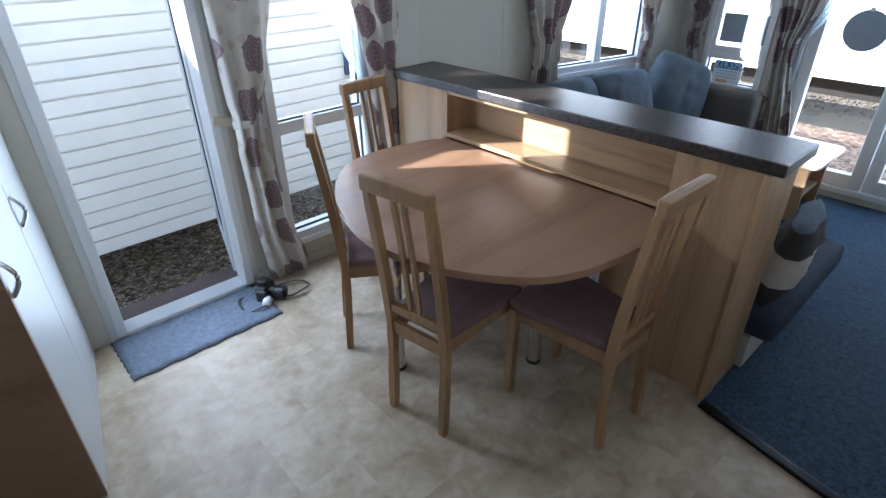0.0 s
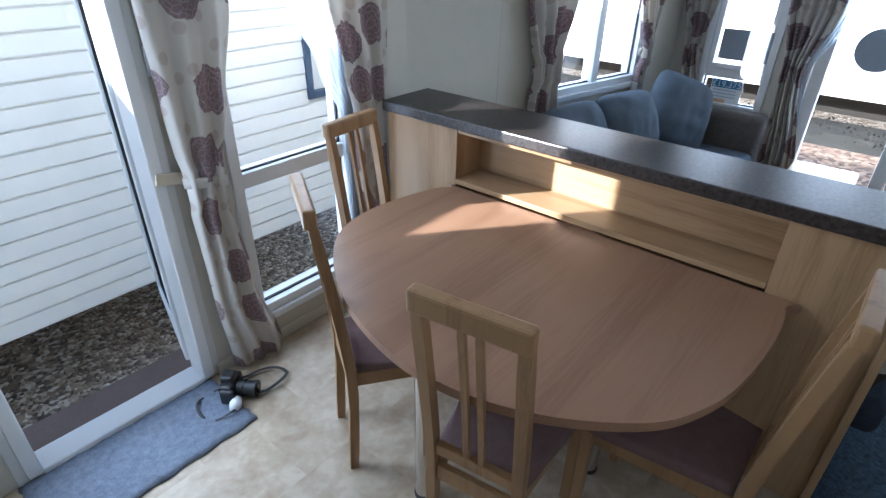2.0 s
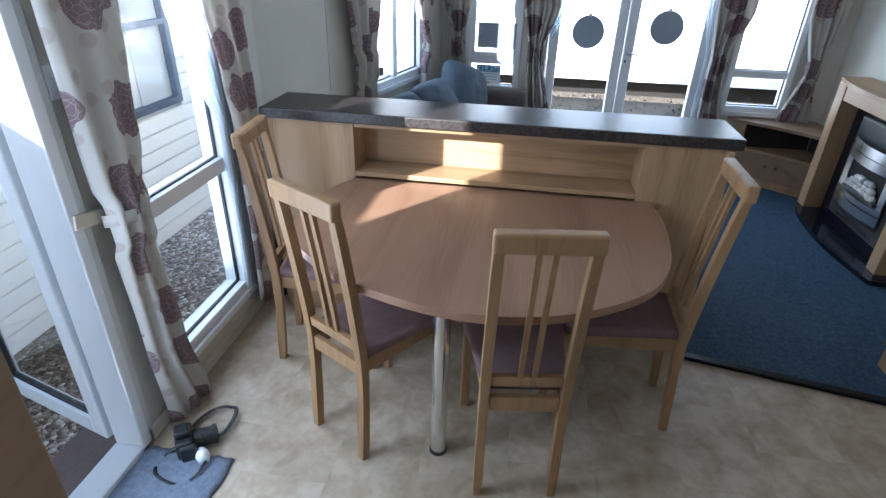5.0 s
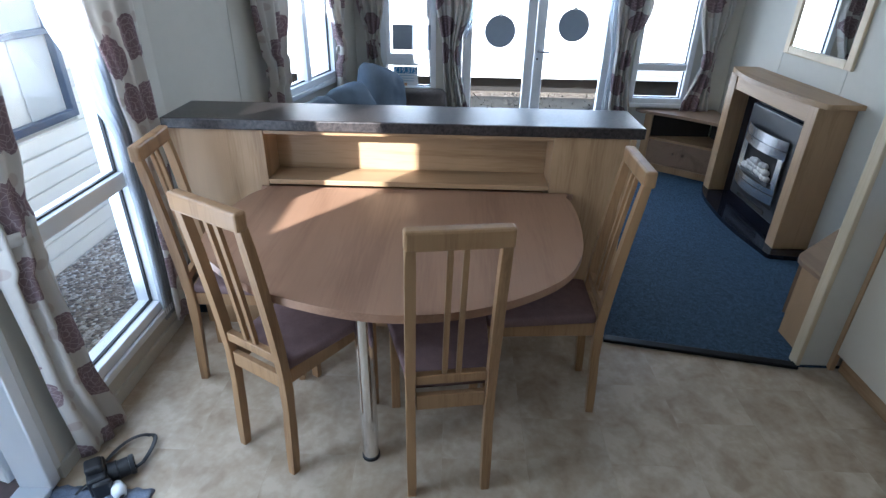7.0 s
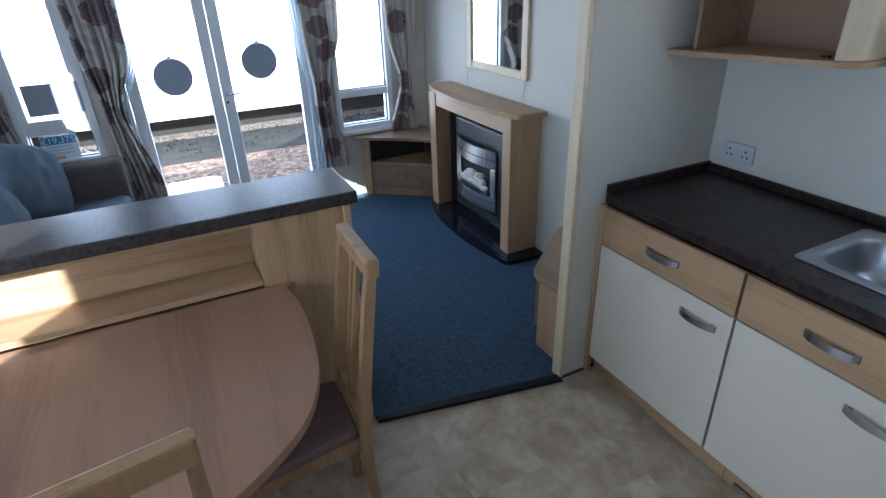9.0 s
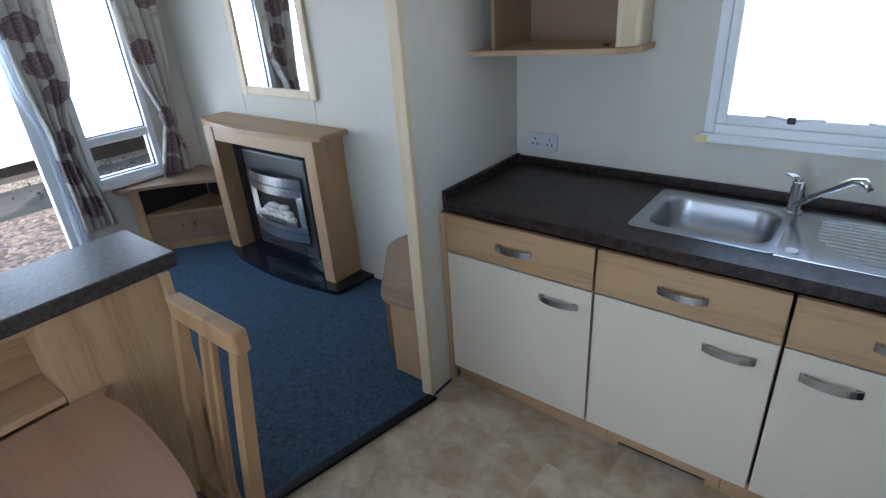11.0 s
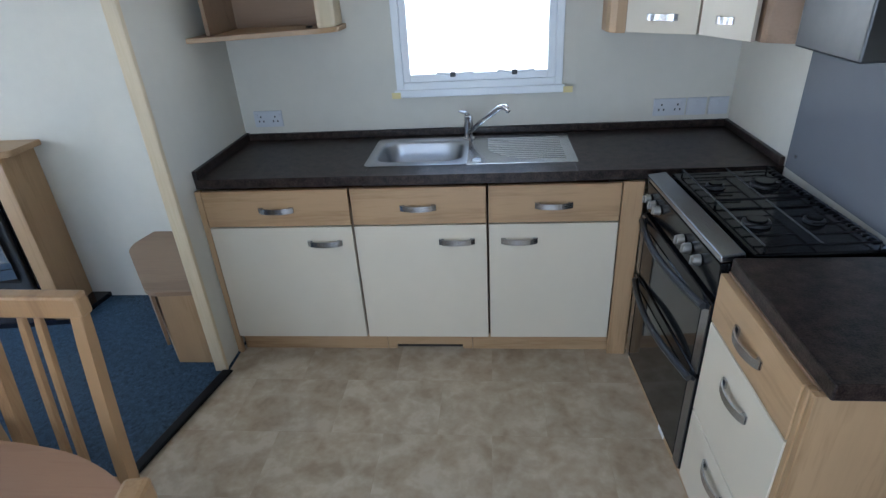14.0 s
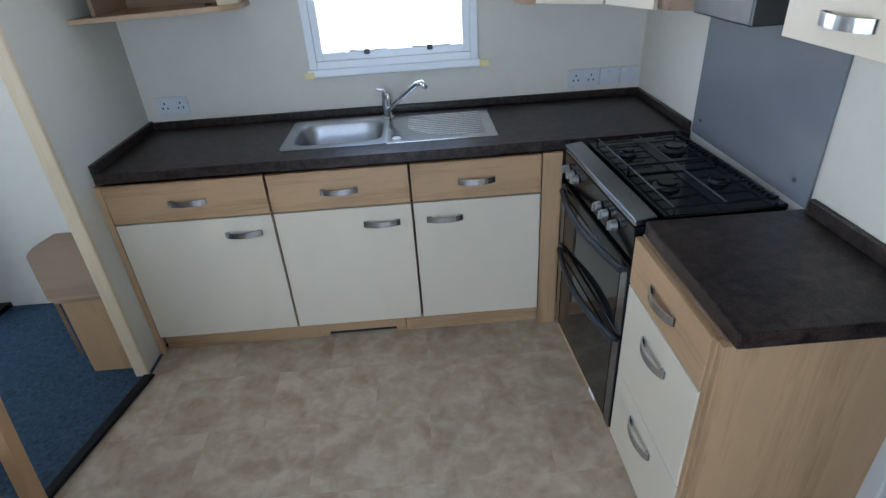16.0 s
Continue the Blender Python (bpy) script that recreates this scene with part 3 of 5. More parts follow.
part("sheet", box(FX + 0.014, 1.53, 0.64, FX + 0.016, 1.73, 0.80), "sheet", ps)
cu = bpy.data.curves.new("price_text", "FONT")
cu.body, cu.size, cu.align_x = "£19,375", 0.058, "CENTER"
tx = new("lettering", cu)
tx.parent = ps
cu.materials.append(M["sheet"])
tx.location = Vector((FX + 0.0115, 1.63, 0.752)) - Vector((FX - 0.004, 1.62, 0.70))
tx.rotation_euler = (radians(90), 0, radians(-90))
part("heading_band", box(FX + 0.012, 1.535, 0.745, FX + 0.0139, 1.725, 0.797), "ink", ps)
for i in range(3):
    part("text_bar", box(FX + 0.012, 1.56, 0.727 - i * 0.022, FX + 0.0139, 1.71, 0.732 - i * 0.022), "pale_ink", ps)
part("panel_bar", box(FX + 0.012, 1.62, 0.645, FX + 0.0139, 1.70, 0.668), "orange_ink", ps)

# entrance door: frame and leaf that stands open outwards
ent = thing("door_2", (0.34, DY, 0), "white plastic entrance door standing open outwards", "door")
ent["kind"] = "structure"
bm = box(0.0, DY - 0.02, 0.02, 0.045, DY + 0.09, 1.95, 0.005)
box(0.635, DY - 0.02, 0.02, 0.68, DY + 0.09, 1.95, 0.005, bm=bm)
box(0.045, DY - 0.02, 1.905, 0.635, DY + 0.09, 1.95, 0.005, bm=bm)
box(0.045, DY - 0.02, 0.0, 0.635, DY + 0.09, 0.035, 0.005, bm=bm)
part("door_frame", bm, "white", ent)
bm = box(-0.03, DY - 0.012, 0.0, 0.0, DY, 1.98, 0.003)
box(0.68, DY - 0.012, 0.056, 0.71, DY, 1.98, 0.003, bm=bm)
part("architrave", bm, "white_door", ent)
HINGE = Matrix.Translation((0.672, DY + 0.10, 0)) @ Matrix.Rotation(radians(74), 4, "Z")
L = 0.60
bm = box(0, 0, 0.05, 0.065, 0.045, 1.90, 0.006)
box(L - 0.065, 0, 0.05, L, 0.045, 1.90, 0.006, bm=bm)
box(0.065, 0, 0.05, L - 0.065, 0.045, 0.125, 0.006, bm=bm)
box(0.065, 0, 1.83, L - 0.065, 0.045, 1.90, 0.006, bm=bm)
leaf = part("door_leaf", turned(bm, HINGE), "white", ent)
part("pane", turned(box(0.065, 0.02, 0.125, L - 0.065, 0.026, 1.83), HINGE), "glass", leaf).visible_shadow = False
bm = box(0.067, 0.012, 0.125, 0.075, 0.034, 1.83)
box(L - 0.075, 0.012, 0.125, L - 0.067, 0.034, 1.83, bm=bm)
box(0.075, 0.012, 0.125, L - 0.075, 0.034, 0.133, bm=bm)
part("gasket", turned(bm, HINGE), "dark_plastic", leaf)
part("lock_plate", turned(box(L - 0.01, 0.008, 0.75, L + 0.004, 0.037, 1.25, 0.002), HINGE), "steel", ent)


# ---- curtains ----
def curtain(name, profile, to_world, folds=7, amp=0.022, material="curtain", label="", seed=0, tie=None, bulge=0.0):
    """profile: rows (z, u0, u1) from top to bottom. The cloth hangs in folds between u0 and u1; tie: height of the tieback."""
    rng = random.Random(seed)
    c = thing(name, (0, 0, 0), label, "curtain", "rose curtains" if material == "curtain" else "voile curtains")
    n, rows = 64, 46
    ph = [rng.uniform(-0.5, 0.5) for _ in range(6)]
    bm = bmesh.new()
    uv = bm.loops.layers.uv.new("UVMap")
    zt, zb = profile[0][0], profile[-1][0]
    full = (0.72 + 2 * bulge) * max(p[2] - p[1] for p in profile)
    grid, uvs = [], {}
    for j in range(rows + 1):
        z = zt + (zb - zt) * j / rows
        for (za, a0, a1), (zc, c0, c1) in zip(profile, profile[1:]):
            if zc <= z + 1e-9 <= za + 1e-6 or z >= za:
                f = min(max((za - z) / (za - zc), 0), 1)
                f = f * f * (3 - 2 * f)
                u0, u1 = a0 + (c0 - a0) * f, a1 + (c1 - a1) * f
                if z >= zc - 1e-9:
                    break
        row = []
        for i in range(n + 1):
            s = i / n
            w = math.sin(math.tau * folds * (s + 0.03 * math.sin(5 * z + ph[0])) + ph[1]) * 0.75 + math.sin(math.tau * folds * 0.5 * s + ph[2] + z) * 0.5
            narrow = (u1 - u0) / max(p[2] - p[1] for p in profile)
            v = -0.055 - bulge * math.sin(math.pi * s) ** 0.7 - amp * w * (0.55 + 0.45 / max(narrow, 0.5)) - (0.02 if tie and abs(z - tie) < 0.08 else 0.0)
            vv = bm.verts.new((u0 + (u1 - u0) * (s + 0.012 * math.sin(9 * s + 3 * z + ph[3])), v, z))
            uvs[vv] = (s * full + seed * 0.37, z + seed * 0.21)
            row.append(vv)
        grid.append(row)
    for j in range(rows):
        for i in range(n):
            f = bm.faces.new((grid[j][i], grid[j][i + 1], grid[j + 1][i + 1], grid[j + 1][i]))
            f.smooth = True
            for lp in f.loops:
                lp[uv].uv = uvs[lp.vert]
    turned(bm, to_world)
    cl = part("cloth", bm, material, c, smooth=True)
    so = cl.modifiers.new("thickness", "SOLIDIFY")
    so.thickness = 0.003 if material == "curtain" else 0.001
    if tie:
        at = min(profile, key=lambda p: abs(p[0] - tie))
        u0, u1 = at[1], at[2]
        ring = []
        for k in range(20):
            a = math.tau * k / 20
            ring.append(((u0 + u1) / 2 + math.cos(a) * ((u1 - u0) / 2 + 0.006), -0.055 - bulge / 2 + math.sin(a) * (0.024 + bulge / 2), tie + 0.02 * math.cos(a + 2.4)))
        bm = bmesh.new()
        top = [bm.verts.new((x, y, z + 0.019)) for x, y, z in ring]
        bot = [bm.verts.new((x, y, z - 0.019)) for x, y, z in ring]
        uvl = bm.loops.layers.uv.new("UVMap")
        for k in range(20):
            f = bm.faces.new((top[k], top[(k + 1) % 20], bot[(k + 1) % 20], bot[k]))
            for lp in f.loops:
                lp[uvl].uv = (lp.vert.co.x * 1.3 + 0.4, lp.vert.co.z)
        tb = part("tieback", turned(bm, to_world), "curtain", c, smooth=True)
        tb.modifiers.new("thickness", "SOLIDIFY").thickness = 0.004
    return c


rose = "cream rose-printed curtain"
curtain("curtain", [(2.0, 0.70, 1.14), (1.45, 0.705, 1.01), (1.13, 0.715, 0.95), (0.87, 0.725, 0.865), (0.40, 0.735, 0.92), (0.03, 0.765, 1.00)], Matrix.Translation((0, 0.02, 0)) @ SIDE, 3, 0.012, label=rose + " beside the entrance door", seed=1, tie=0.87, bulge=0.06)
curtain("curtain", [(2.0, 1.33, 1.78), (1.43, 1.40, 1.72), (1.15, 1.46, 1.71), (0.95, 1.50, 1.69), (0.5, 1.50, 1.69), (0.10, 1.49, 1.66)], SIDE, 3, 0.010, label=rose + " at the end of the room divider", seed=2, bulge=0.03)
curtain("voile", [(2.0, 1.05, 1.50), (1.43, 1.24, 1.52), (1.15, 1.37, 1.54), (0.95, 1.46, 1.56), (0.5, 1.46, 1.56), (0.12, 1.46, 1.54)], Matrix.Translation((0, 0.035, 0)) @ SIDE, 9, 0.008, "voile", "thin white voile beside the dining window", 3)
curtain("curtain", [(1.98, 0.68, 1.20), (1.4, 0.71, 1.15), (0.98, 0.80, 1.00), (0.5, 0.76, 1.06)], SKEW, 5, 0.02, label=rose + " at the sofa window", seed=4, tie=0.98)
curtain("curtain", [(1.98, 1.62, 1.94), (1.4, 1.68, 1.93), (0.98, 1.78, 1.90), (0.55, 1.74, 1.90)], SKEW, 4, 0.018, label=rose + " in the sofa corner", seed=5, tie=0.98)
curtain("curtain", [(1.98, -2.04, -1.75), (1.35, -2.00, -1.78), (0.98, -1.93, -1.83), (0.45, -1.93, -1.72)], FRONT, 4, 0.02, label=rose + " at the front window corner", seed=6, tie=0.98)
curtain("curtain", [(1.98, -1.41, -1.08), (1.3, -1.38, -1.10), (0.93, -1.32, -1.20), (0.3, -1.30, -1.08), (0.12, -1.30, -1.06)], FRONT, 6, 0.022, label=rose + " between front window and glass doors", seed=7, tie=0.93)
curtain("voile", [(1.98, -1.16, -0.95), (1.3, -1.17, -1.02), (0.93, -1.22, -1.17), (0.15, -1.17, -1.09)], Matrix.Translation((0.02, 0, 0)) @ FRONT, 6, 0.007, "voile", "thin white voile beside the glass doors", 8)
curtain("curtain", [(1.98, -0.02, 0.34), (1.3, 0.02, 0.29), (0.93, 0.05, 0.18), (0.3, 0.06, 0.26)], FRONT, 5, 0.02, label=rose + " between glass doors and corner window", seed=9, tie=0.93)
curtain("voile", [(1.98, -0.12, 0.08), (1.3, -0.04, 0.08), (0.93, 0.02, 0.09), (0.15, 0.0, 0.10)], Matrix.Translation((0.02, 0, 0)) @ FRONT, 6, 0.007, "voile", "thin white voile at the glass doors' edge", 10)
curtain("curtain", [(1.98, 0.62, 0.92), (1.3, 0.66, 0.90), (0.90, 0.74, 0.84), (0.49, 0.64, 0.88)], FRONT, 4, 0.02, label=rose + " in the corner above the television unit", seed=11, tie=0.90)
tb = thing("curtain_band", (0.69, DY, 0.9), "cream band with a hook that holds the curtain back", "curtain")
part("band", turned(box(-0.02, -0.028, -0.022, 0.11, -0.020, 0.022, 0.004), Matrix.Translation((0.665, DY, 0.905)) @ Matrix.Rotation(radians(12), 4, "Y")), "cream", tb)


# ---- dining room divider ----
X0, XB, DE = 1.625, 1.785, 2.385     # its front and the niche's back
div = thing("room_divider", (1.72, 1.5, 0), "half-height light oak room divider with dark worktop and open niche", "cabinet")
part("end_panel", box(X0 - 0.025, 0.478, 0.0, 1.885, 0.50, 0.966, 0.002), "oak_v", div)
part("front_panel", box(X0, 0.50, 0.0, X0 + 0.018, 0.803, 0.966, 0.002), "oak_v", div)
part("front_panel", box(X0, 1.992, 0.0, X0 + 0.018, DE, 0.966, 0.002), "oak_v", div)
part("lower_panel", box(X0, 0.803, 0.0, X0 + 0.018, 1.992, 0.668, 0.002), "oak_y", div)
part("shelf", box(X0 - 0.004, 0.805, 0.733, XB, 1.990, 0.754, 0.002), "oak_y", div)
part("niche_floor", box(X0 + 0.018, 0.805, 0.65, XB, 1.990, 0.668), "oak_y", div)
part("niche_back", box(XB, 0.50, 0.0, XB + 0.012, DE, 0.966), "oak_y", div)
part("niche_side", box(X0 + 0.018, 0.785, 0.668, XB, 0.803, 0.966), "oak_v", div)
part("niche_side", box(X0 + 0.018, 1.992, 0.668, XB, 2.010, 0.966), "oak_v", div)
part("top_rail", box(X0 + 0.004, 0.805, 0.948, X0 + 0.02, 1.990, 0.966), "oak_y", div)
part("lounge_back", box(1.868, 0.50, 0.0, 1.885, DE - 0.004, 0.966), "oak_y", div)
part("worktop", box(1.605, 0.445, 0.967, 1.905, DE + 0.012, 1.012, 0.006), "bar_top", div, "dark mottled laminate worktop")

# ---- dining table ----
tab = thing("dining_table", (1.16, 1.43, 0), "beech dining table with half-oval top against the divider", "table")


def smooth_outline(pts, per=8):
    """A closed outline through points, rounded."""
    out, n = [], len(pts)
    for i in range(n):
        p0, p1, p2, p3 = (Vector(pts[(i + k - 1) % n]) for k in range(4))
        for k in range(per):
            t = k / per
            out.append(tuple(0.5 * ((2 * p1) + (p2 - p0) * t + (2 * p0 - 5 * p1 + 4 * p2 - p3) * t * t + (3 * p1 - p0 - 3 * p2 + p3) * t ** 3)))
    return out


def fillet(pts, radii, n=6):
    out = []
    m = len(pts)
    for i, (p, r) in enumerate(zip(pts, radii)):
        a, b, c = Vector(pts[i - 1]), Vector(p), Vector(pts[(i + 1) % m])
        if r <= 0:
            out.append(tuple(b))
            continue
        d1, d2 = (a - b).normalized(), (c - b).normalized()
        s, e = b + d1 * r, b + d2 * r
        for k in range(n + 1):
            t = k / n
            out.append(tuple(s * (1 - t) ** 2 + b * 2 * t * (1 - t) + e * t * t))
    return out


rim = smooth_outline([(1.618, 1.93), (1.60, 1.985), (1.51, 2.045), (1.25, 2.088), (1.05, 2.045), (0.90, 1.915), (0.765, 1.70), (0.69, 1.40), (0.735, 1.12), (0.885, 0.88), (1.05, 0.775), (1.25, 0.733), (1.46, 0.722), (1.585, 0.742), (1.618, 0.80)], 6)
top = [(min(x, 1.6185), y) for x, y in rim]
part("tabletop", prism(top, 0.697, 0.725, 0.008), "beech", tab)
bm = cyl(0.845, 1.475, 0.012, 0.697, 0.029, 28)
part("table_leg", bm, "chrome", tab, "chrome tube leg", smooth=False)
part("leg_foot", cyl(0.845, 1.475, 0.0, 0.012, 0.032, 24), "dark_plastic", tab)
part("leg_plate", cyl(0.845, 1.475, 0.690, 0.697, 0.05, 24), "steel", tab)
part("table_leg", cyl(1.30, 1.10, 0.012, 0.697, 0.029, 28), "chrome", tab, "chrome tube leg")
part("leg_foot", cyl(1.30, 1.10, 0.0, 0.012, 0.032, 24), "dark_plastic", tab)
part("leg_plate", cyl(1.30, 1.10, 0.690, 0.697, 0.05, 24), "steel", tab)

# radiator on the divider, under the table
rad = thing("radiator", (1.58, 1.42, 0.15), "white panel radiator on the divider under the table", "radiator")
part("radiator_panel", box(1.572, 1.0, 0.15, 1.584, 1.85, 0.58, 0.004), "white", rad)
for k in range(21):
    part("flute", box(1.564, 1.02 + k * 0.04, 0.18, 1.573, 1.04 + k * 0.04, 0.55, 0.003, 1), "white", rad)
part("top_grille", box(1.584, 1.0, 0.545, 1.620, 1.85, 0.575, 0.002), "white", rad)
for y in (1.15, 1.70):
    part("bracket", box(1.584, y, 0.20, X0, y + 0.03, 0.50), "steel", rad)
for y in (1.02, 1.83):
    part("pipe", cyl(1.60, y, 0.0, 0.16, 0.008, 12), "chrome", rad)


# ---- dining chairs ----
def chair():
    """Faces +x, its back at x = 0; the origin lies on the floor under the middle of the back."""
    c = thing("dining_chair", (0, 0, 0), "light wooden dining chair with slatted back and plum seat", "chair", "chairs round the dining table")
    W, D, H, SH = 0.145, 0.41, 1.016, 0.455
    FW = 0.155

    def back_x(z):
        return 0.0 - 0.018 * max(0.0, (0.30 - z) / 0.30) - 0.075 * max(0.0, (z - 0.42) / 0.6) ** 1.25

    def post(y, wd, z0, z1, th, n=14, taper=0.0):
        bm = bmesh.new()
        rings = []
        for i in range(n + 1):
            z = z0 + (z1 - z0) * i / n
            x = back_x(z)
            t = th * (1 - taper * abs(z - 0.45))
            rings.append([bm.verts.new((x - t / 2, y - wd / 2, z)), bm.verts.new((x + t / 2, y - wd / 2, z)), bm.verts.new((x + t / 2, y + wd / 2, z)), bm.verts.new((x - t / 2, y + wd / 2, z))])
        for A, B in zip(rings, rings[1:]):
            for k in range(4):
                bm.faces.new((A[k], A[(k + 1) % 4], B[(k + 1) % 4], B[k]))
        bm.faces.new(rings[0][::-1])
        bm.faces.new(rings[-1])
        es = [e for e in bm.edges if abs(e.verts[0].co.z - e.verts[1].co.z) > 0.01]
        bmesh.ops.bevel(bm, geom=es, offset=0.005, segments=2, affect="EDGES", profile=0.5)
        return bm
    hw = W - 0.025
    for s in (-1, 1):
        part("back_leg", post(s * (hw + 0.004), 0.030, 0.0, H - 0.05, 0.034, taper=0.25), "ash", c)
    bx = back_x(H - 0.02)
    bm = box(bx - 0.020, -W + 0.004, H - 0.058, bx + 0.018, W - 0.004, H, 0.008)
    part("top_rail", bm, "ash", c)
    for s in (-1, 1):
        part("back_slat", post(s * 0.021, 0.016, 0.50, H - 0.055, 0.014), "ash", c)
    b5 = back_x(0.49)
    part("lower_rail", box(b5 - 0.012, -hw + 0.013, 0.470, b5 + 0.012, hw - 0.013, 0.505, 0.003), "ash", c)
    for s in (-1, 1):
        bm = box(D - 0.034, s * FW - 0.017, 0.0, D, s * FW + 0.017, 0.42, 0.004)
        for v in bm.verts:
            if v.co.z < 0.1:
                v.co.x = D - 0.016 + (v.co.x - D + 0.018) * 0.75
        part("front_leg", bm, "ash", c)
        rail = [(0.014, s * (hw + 0.002)), (D - 0.034, s * FW), (D - 0.034, s * (FW - 0.018)), (0.014, s * (hw - 0.016))]
        part("side_rail", prism(rail if s < 0 else rail[::-1], 0.365, 0.42, 0.002, seg=1), "ash", c)
    part("front_rail", box(D - 0.028, -FW + 0.017, 0.365, D - 0.008, FW - 0.017, 0.42, 0.002), "ash", c)
    part("rear_rail", box(-0.010, -hw + 0.014, 0.365, 0.010, hw - 0.014, 0.42, 0.002), "ash", c)
    bm = prism([(0.018, -0.128), (0.36, -0.182), (0.415, -0.175), (0.43, 0.0), (0.415, 0.175), (0.36, 0.182), (0.018, 0.128)], 0.421, SH + 0.008, 0.014, seg=3)
    part("seat", bm, "seat", c, "plum padded seat", smooth=True)
    return c


ch = chair()
ch.location, ch.rotation_euler = (0.728, 1.196, 0), (0, 0, radians(9))
ch["label"] = "light wooden dining chair tucked in on the table's long side"
CH = [((1.232, 0.652, 0), 89, "light wooden dining chair at the open end of the table"),
      ((0.842, 1.832, 0), -30, "light wooden dining chair at the table's rounded corner"),
      ((1.355, 2.235, 0), -84, "light wooden dining chair beside the tall window")]
for at, rz, lab in CH:
    k = copy_thing(ch, pose(*at, 0, 0, rz))
    k["label"] = lab

# ---- floor things by the door ----
rug = thing("door_mat", (0.34, 2.36, 0), "blue-grey pile mat on the vinyl inside the entrance door", "rug")
bm = bmesh.new()
N = 26
vs = [[bm.verts.new((-0.035 + 0.70 * i / N + 0.004 * math.sin(j * 1.7), 2.175 + 0.335 * j / N + 0.004 * math.sin(i * 1.3), 0.012 + 0.002 * math.sin(i * 2.1 + j) + (0.004 if 0 < i < N and 0 < j < N else -0.004))) for i in range(N + 1)] for j in range(N + 1)]
for j in range(N):
    for i in range(N):
        bm.faces.new((vs[j][i], vs[j][i + 1], vs[j + 1][i + 1], vs[j + 1][i]))
g = bmesh.ops.extrude_face_region(bm, geom=bm.faces[:])
for v in g["geom"]:
    if isinstance(v, bmesh.types.BMVert):
        v.co.z = 0.0
part("mat_top", bm, "rug", rug, smooth=True)

CX, CY = 0.675, 2.365
camt = thing("photo_camera", (CX, CY, 0), "black stills camera with strap lying on the floor mat", "camera")
CM = Matrix.Translation((CX, CY, 0.0)) @ Matrix.Rotation(radians(35), 4, "Z")
bm = box(-0.055, -0.03, 0.0, 0.055, 0.03, 0.085, 0.012, 3)
box(-0.028, -0.025, 0.08, 0.028, 0.028, 0.112, 0.010, 3, bm=bm)
box(-0.07, -0.04, 0.0, -0.045, 0.02, 0.075, 0.012, 3, bm=bm)
part("camera_body", turned(bm, CM), "dark_plastic", camt)
bm = bmesh.new()
for r, a, b in ((0.034, 0.0, 0.03), (0.031, 0.03, 0.065), (0.034, 0.065, 0.08)):
    cyl(0, 0, a, b, r, 24, bm=bm, bev=0.002)
part("lens", turned(bm, CM @ Matrix.Translation((0.0, -0.03, 0.042)) @ Matrix.Rotation(radians(90), 4, "X")), "dark_plastic", camt)
part("lens_glass", turned(cyl(0, 0, 0.080, 0.082, 0.026, 20), CM @ Matrix.Translation((0.0, -0.03, 0.042)) @ Matrix.Rotation(radians(90), 4, "X")), "blackglass", camt)
wm = thing("wind_muff", (0.64, 2.28, 0), "small pale grey plastic cap beside the camera", "cap")
part("muff", turned(tube([(0.62, 2.262, 0.028), (0.638, 2.278, 0.031), (0.660, 2.298, 0.030)], [0.018, 0.024, 0.017], 14), IDENT), "white", wm, smooth=True)
loop1 = [(0.68 + 0.12 * math.cos(a) * 1.0 + 0.09, 2.335 + 0.065 * math.sin(a) - 0.03 * math.cos(a), 0.012 + 0.012 * abs(math.sin(2 * a))) for a in [math.tau * k / 28 for k in range(28)]]
part("strap", tube(loop1, 0.008, 6, closed=True, flat=0.3), "dark_plastic", camt)
loop2 = [(0.60 + 0.075 * math.cos(a), 2.34 + 0.085 * math.sin(a), 0.02 + 0.01 * math.sin(3 * a)) for a in [math.tau * k / 24 for k in range(24)]]
part("strap", tube(loop2, 0.006, 6, closed=True, flat=0.4), "dark_plastic", camt)

sw = thing("light_switch", (0.715, DY, 1.28), "white double light switch on the wall by the door", "light switch")
part("switch_plate", box(0.712, DY - 0.014, 1.235, 0.768, DY - 0.001, 1.325, 0.003), "white", sw)
for x in (0.727, 0.753):
    part("rocker", box(x - 0.008, DY - 0.019, 1.265, x + 0.008, DY - 0.013, 1.295, 0.002), "white", sw)

# ---- tall white cupboard by the entrance ----
TM = Matrix.Translation((-0.105, 2.50, 0)) @ Matrix.Rotation(radians(-11.4), 4, "Z")
tall = thing("tall_cupboard", (-0.4, 2.1, 0), "tall white cupboard with bow handles beside the entrance", "cabinet")
part("body", turned(box(-0.45, -0.84, 0.0, -0.018, 0.0, 1.95, 0.002), TM), "shaded_white_board", tall)
for v0, v1, mt, hv in ((-0.372, -0.002, "shaded_white_board", -0.34), (-0.84, -0.377, "shaded_white_board", -0.825)):
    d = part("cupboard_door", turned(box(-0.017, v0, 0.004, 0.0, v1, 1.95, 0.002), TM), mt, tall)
    h = [(0.0 + 0.026 * math.sin(math.pi * k / 8), hv, 0.80 + 0.11 * k / 8) for k in range(9)]
    part("handle", turned(tube(h, 0.007, 8), TM), "steel", d, "curved steel handle")
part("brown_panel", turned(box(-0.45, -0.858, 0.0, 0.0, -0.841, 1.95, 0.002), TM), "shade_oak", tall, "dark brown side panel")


# ---- kitchen ----
KF = -0.495    # plane of the door fronts


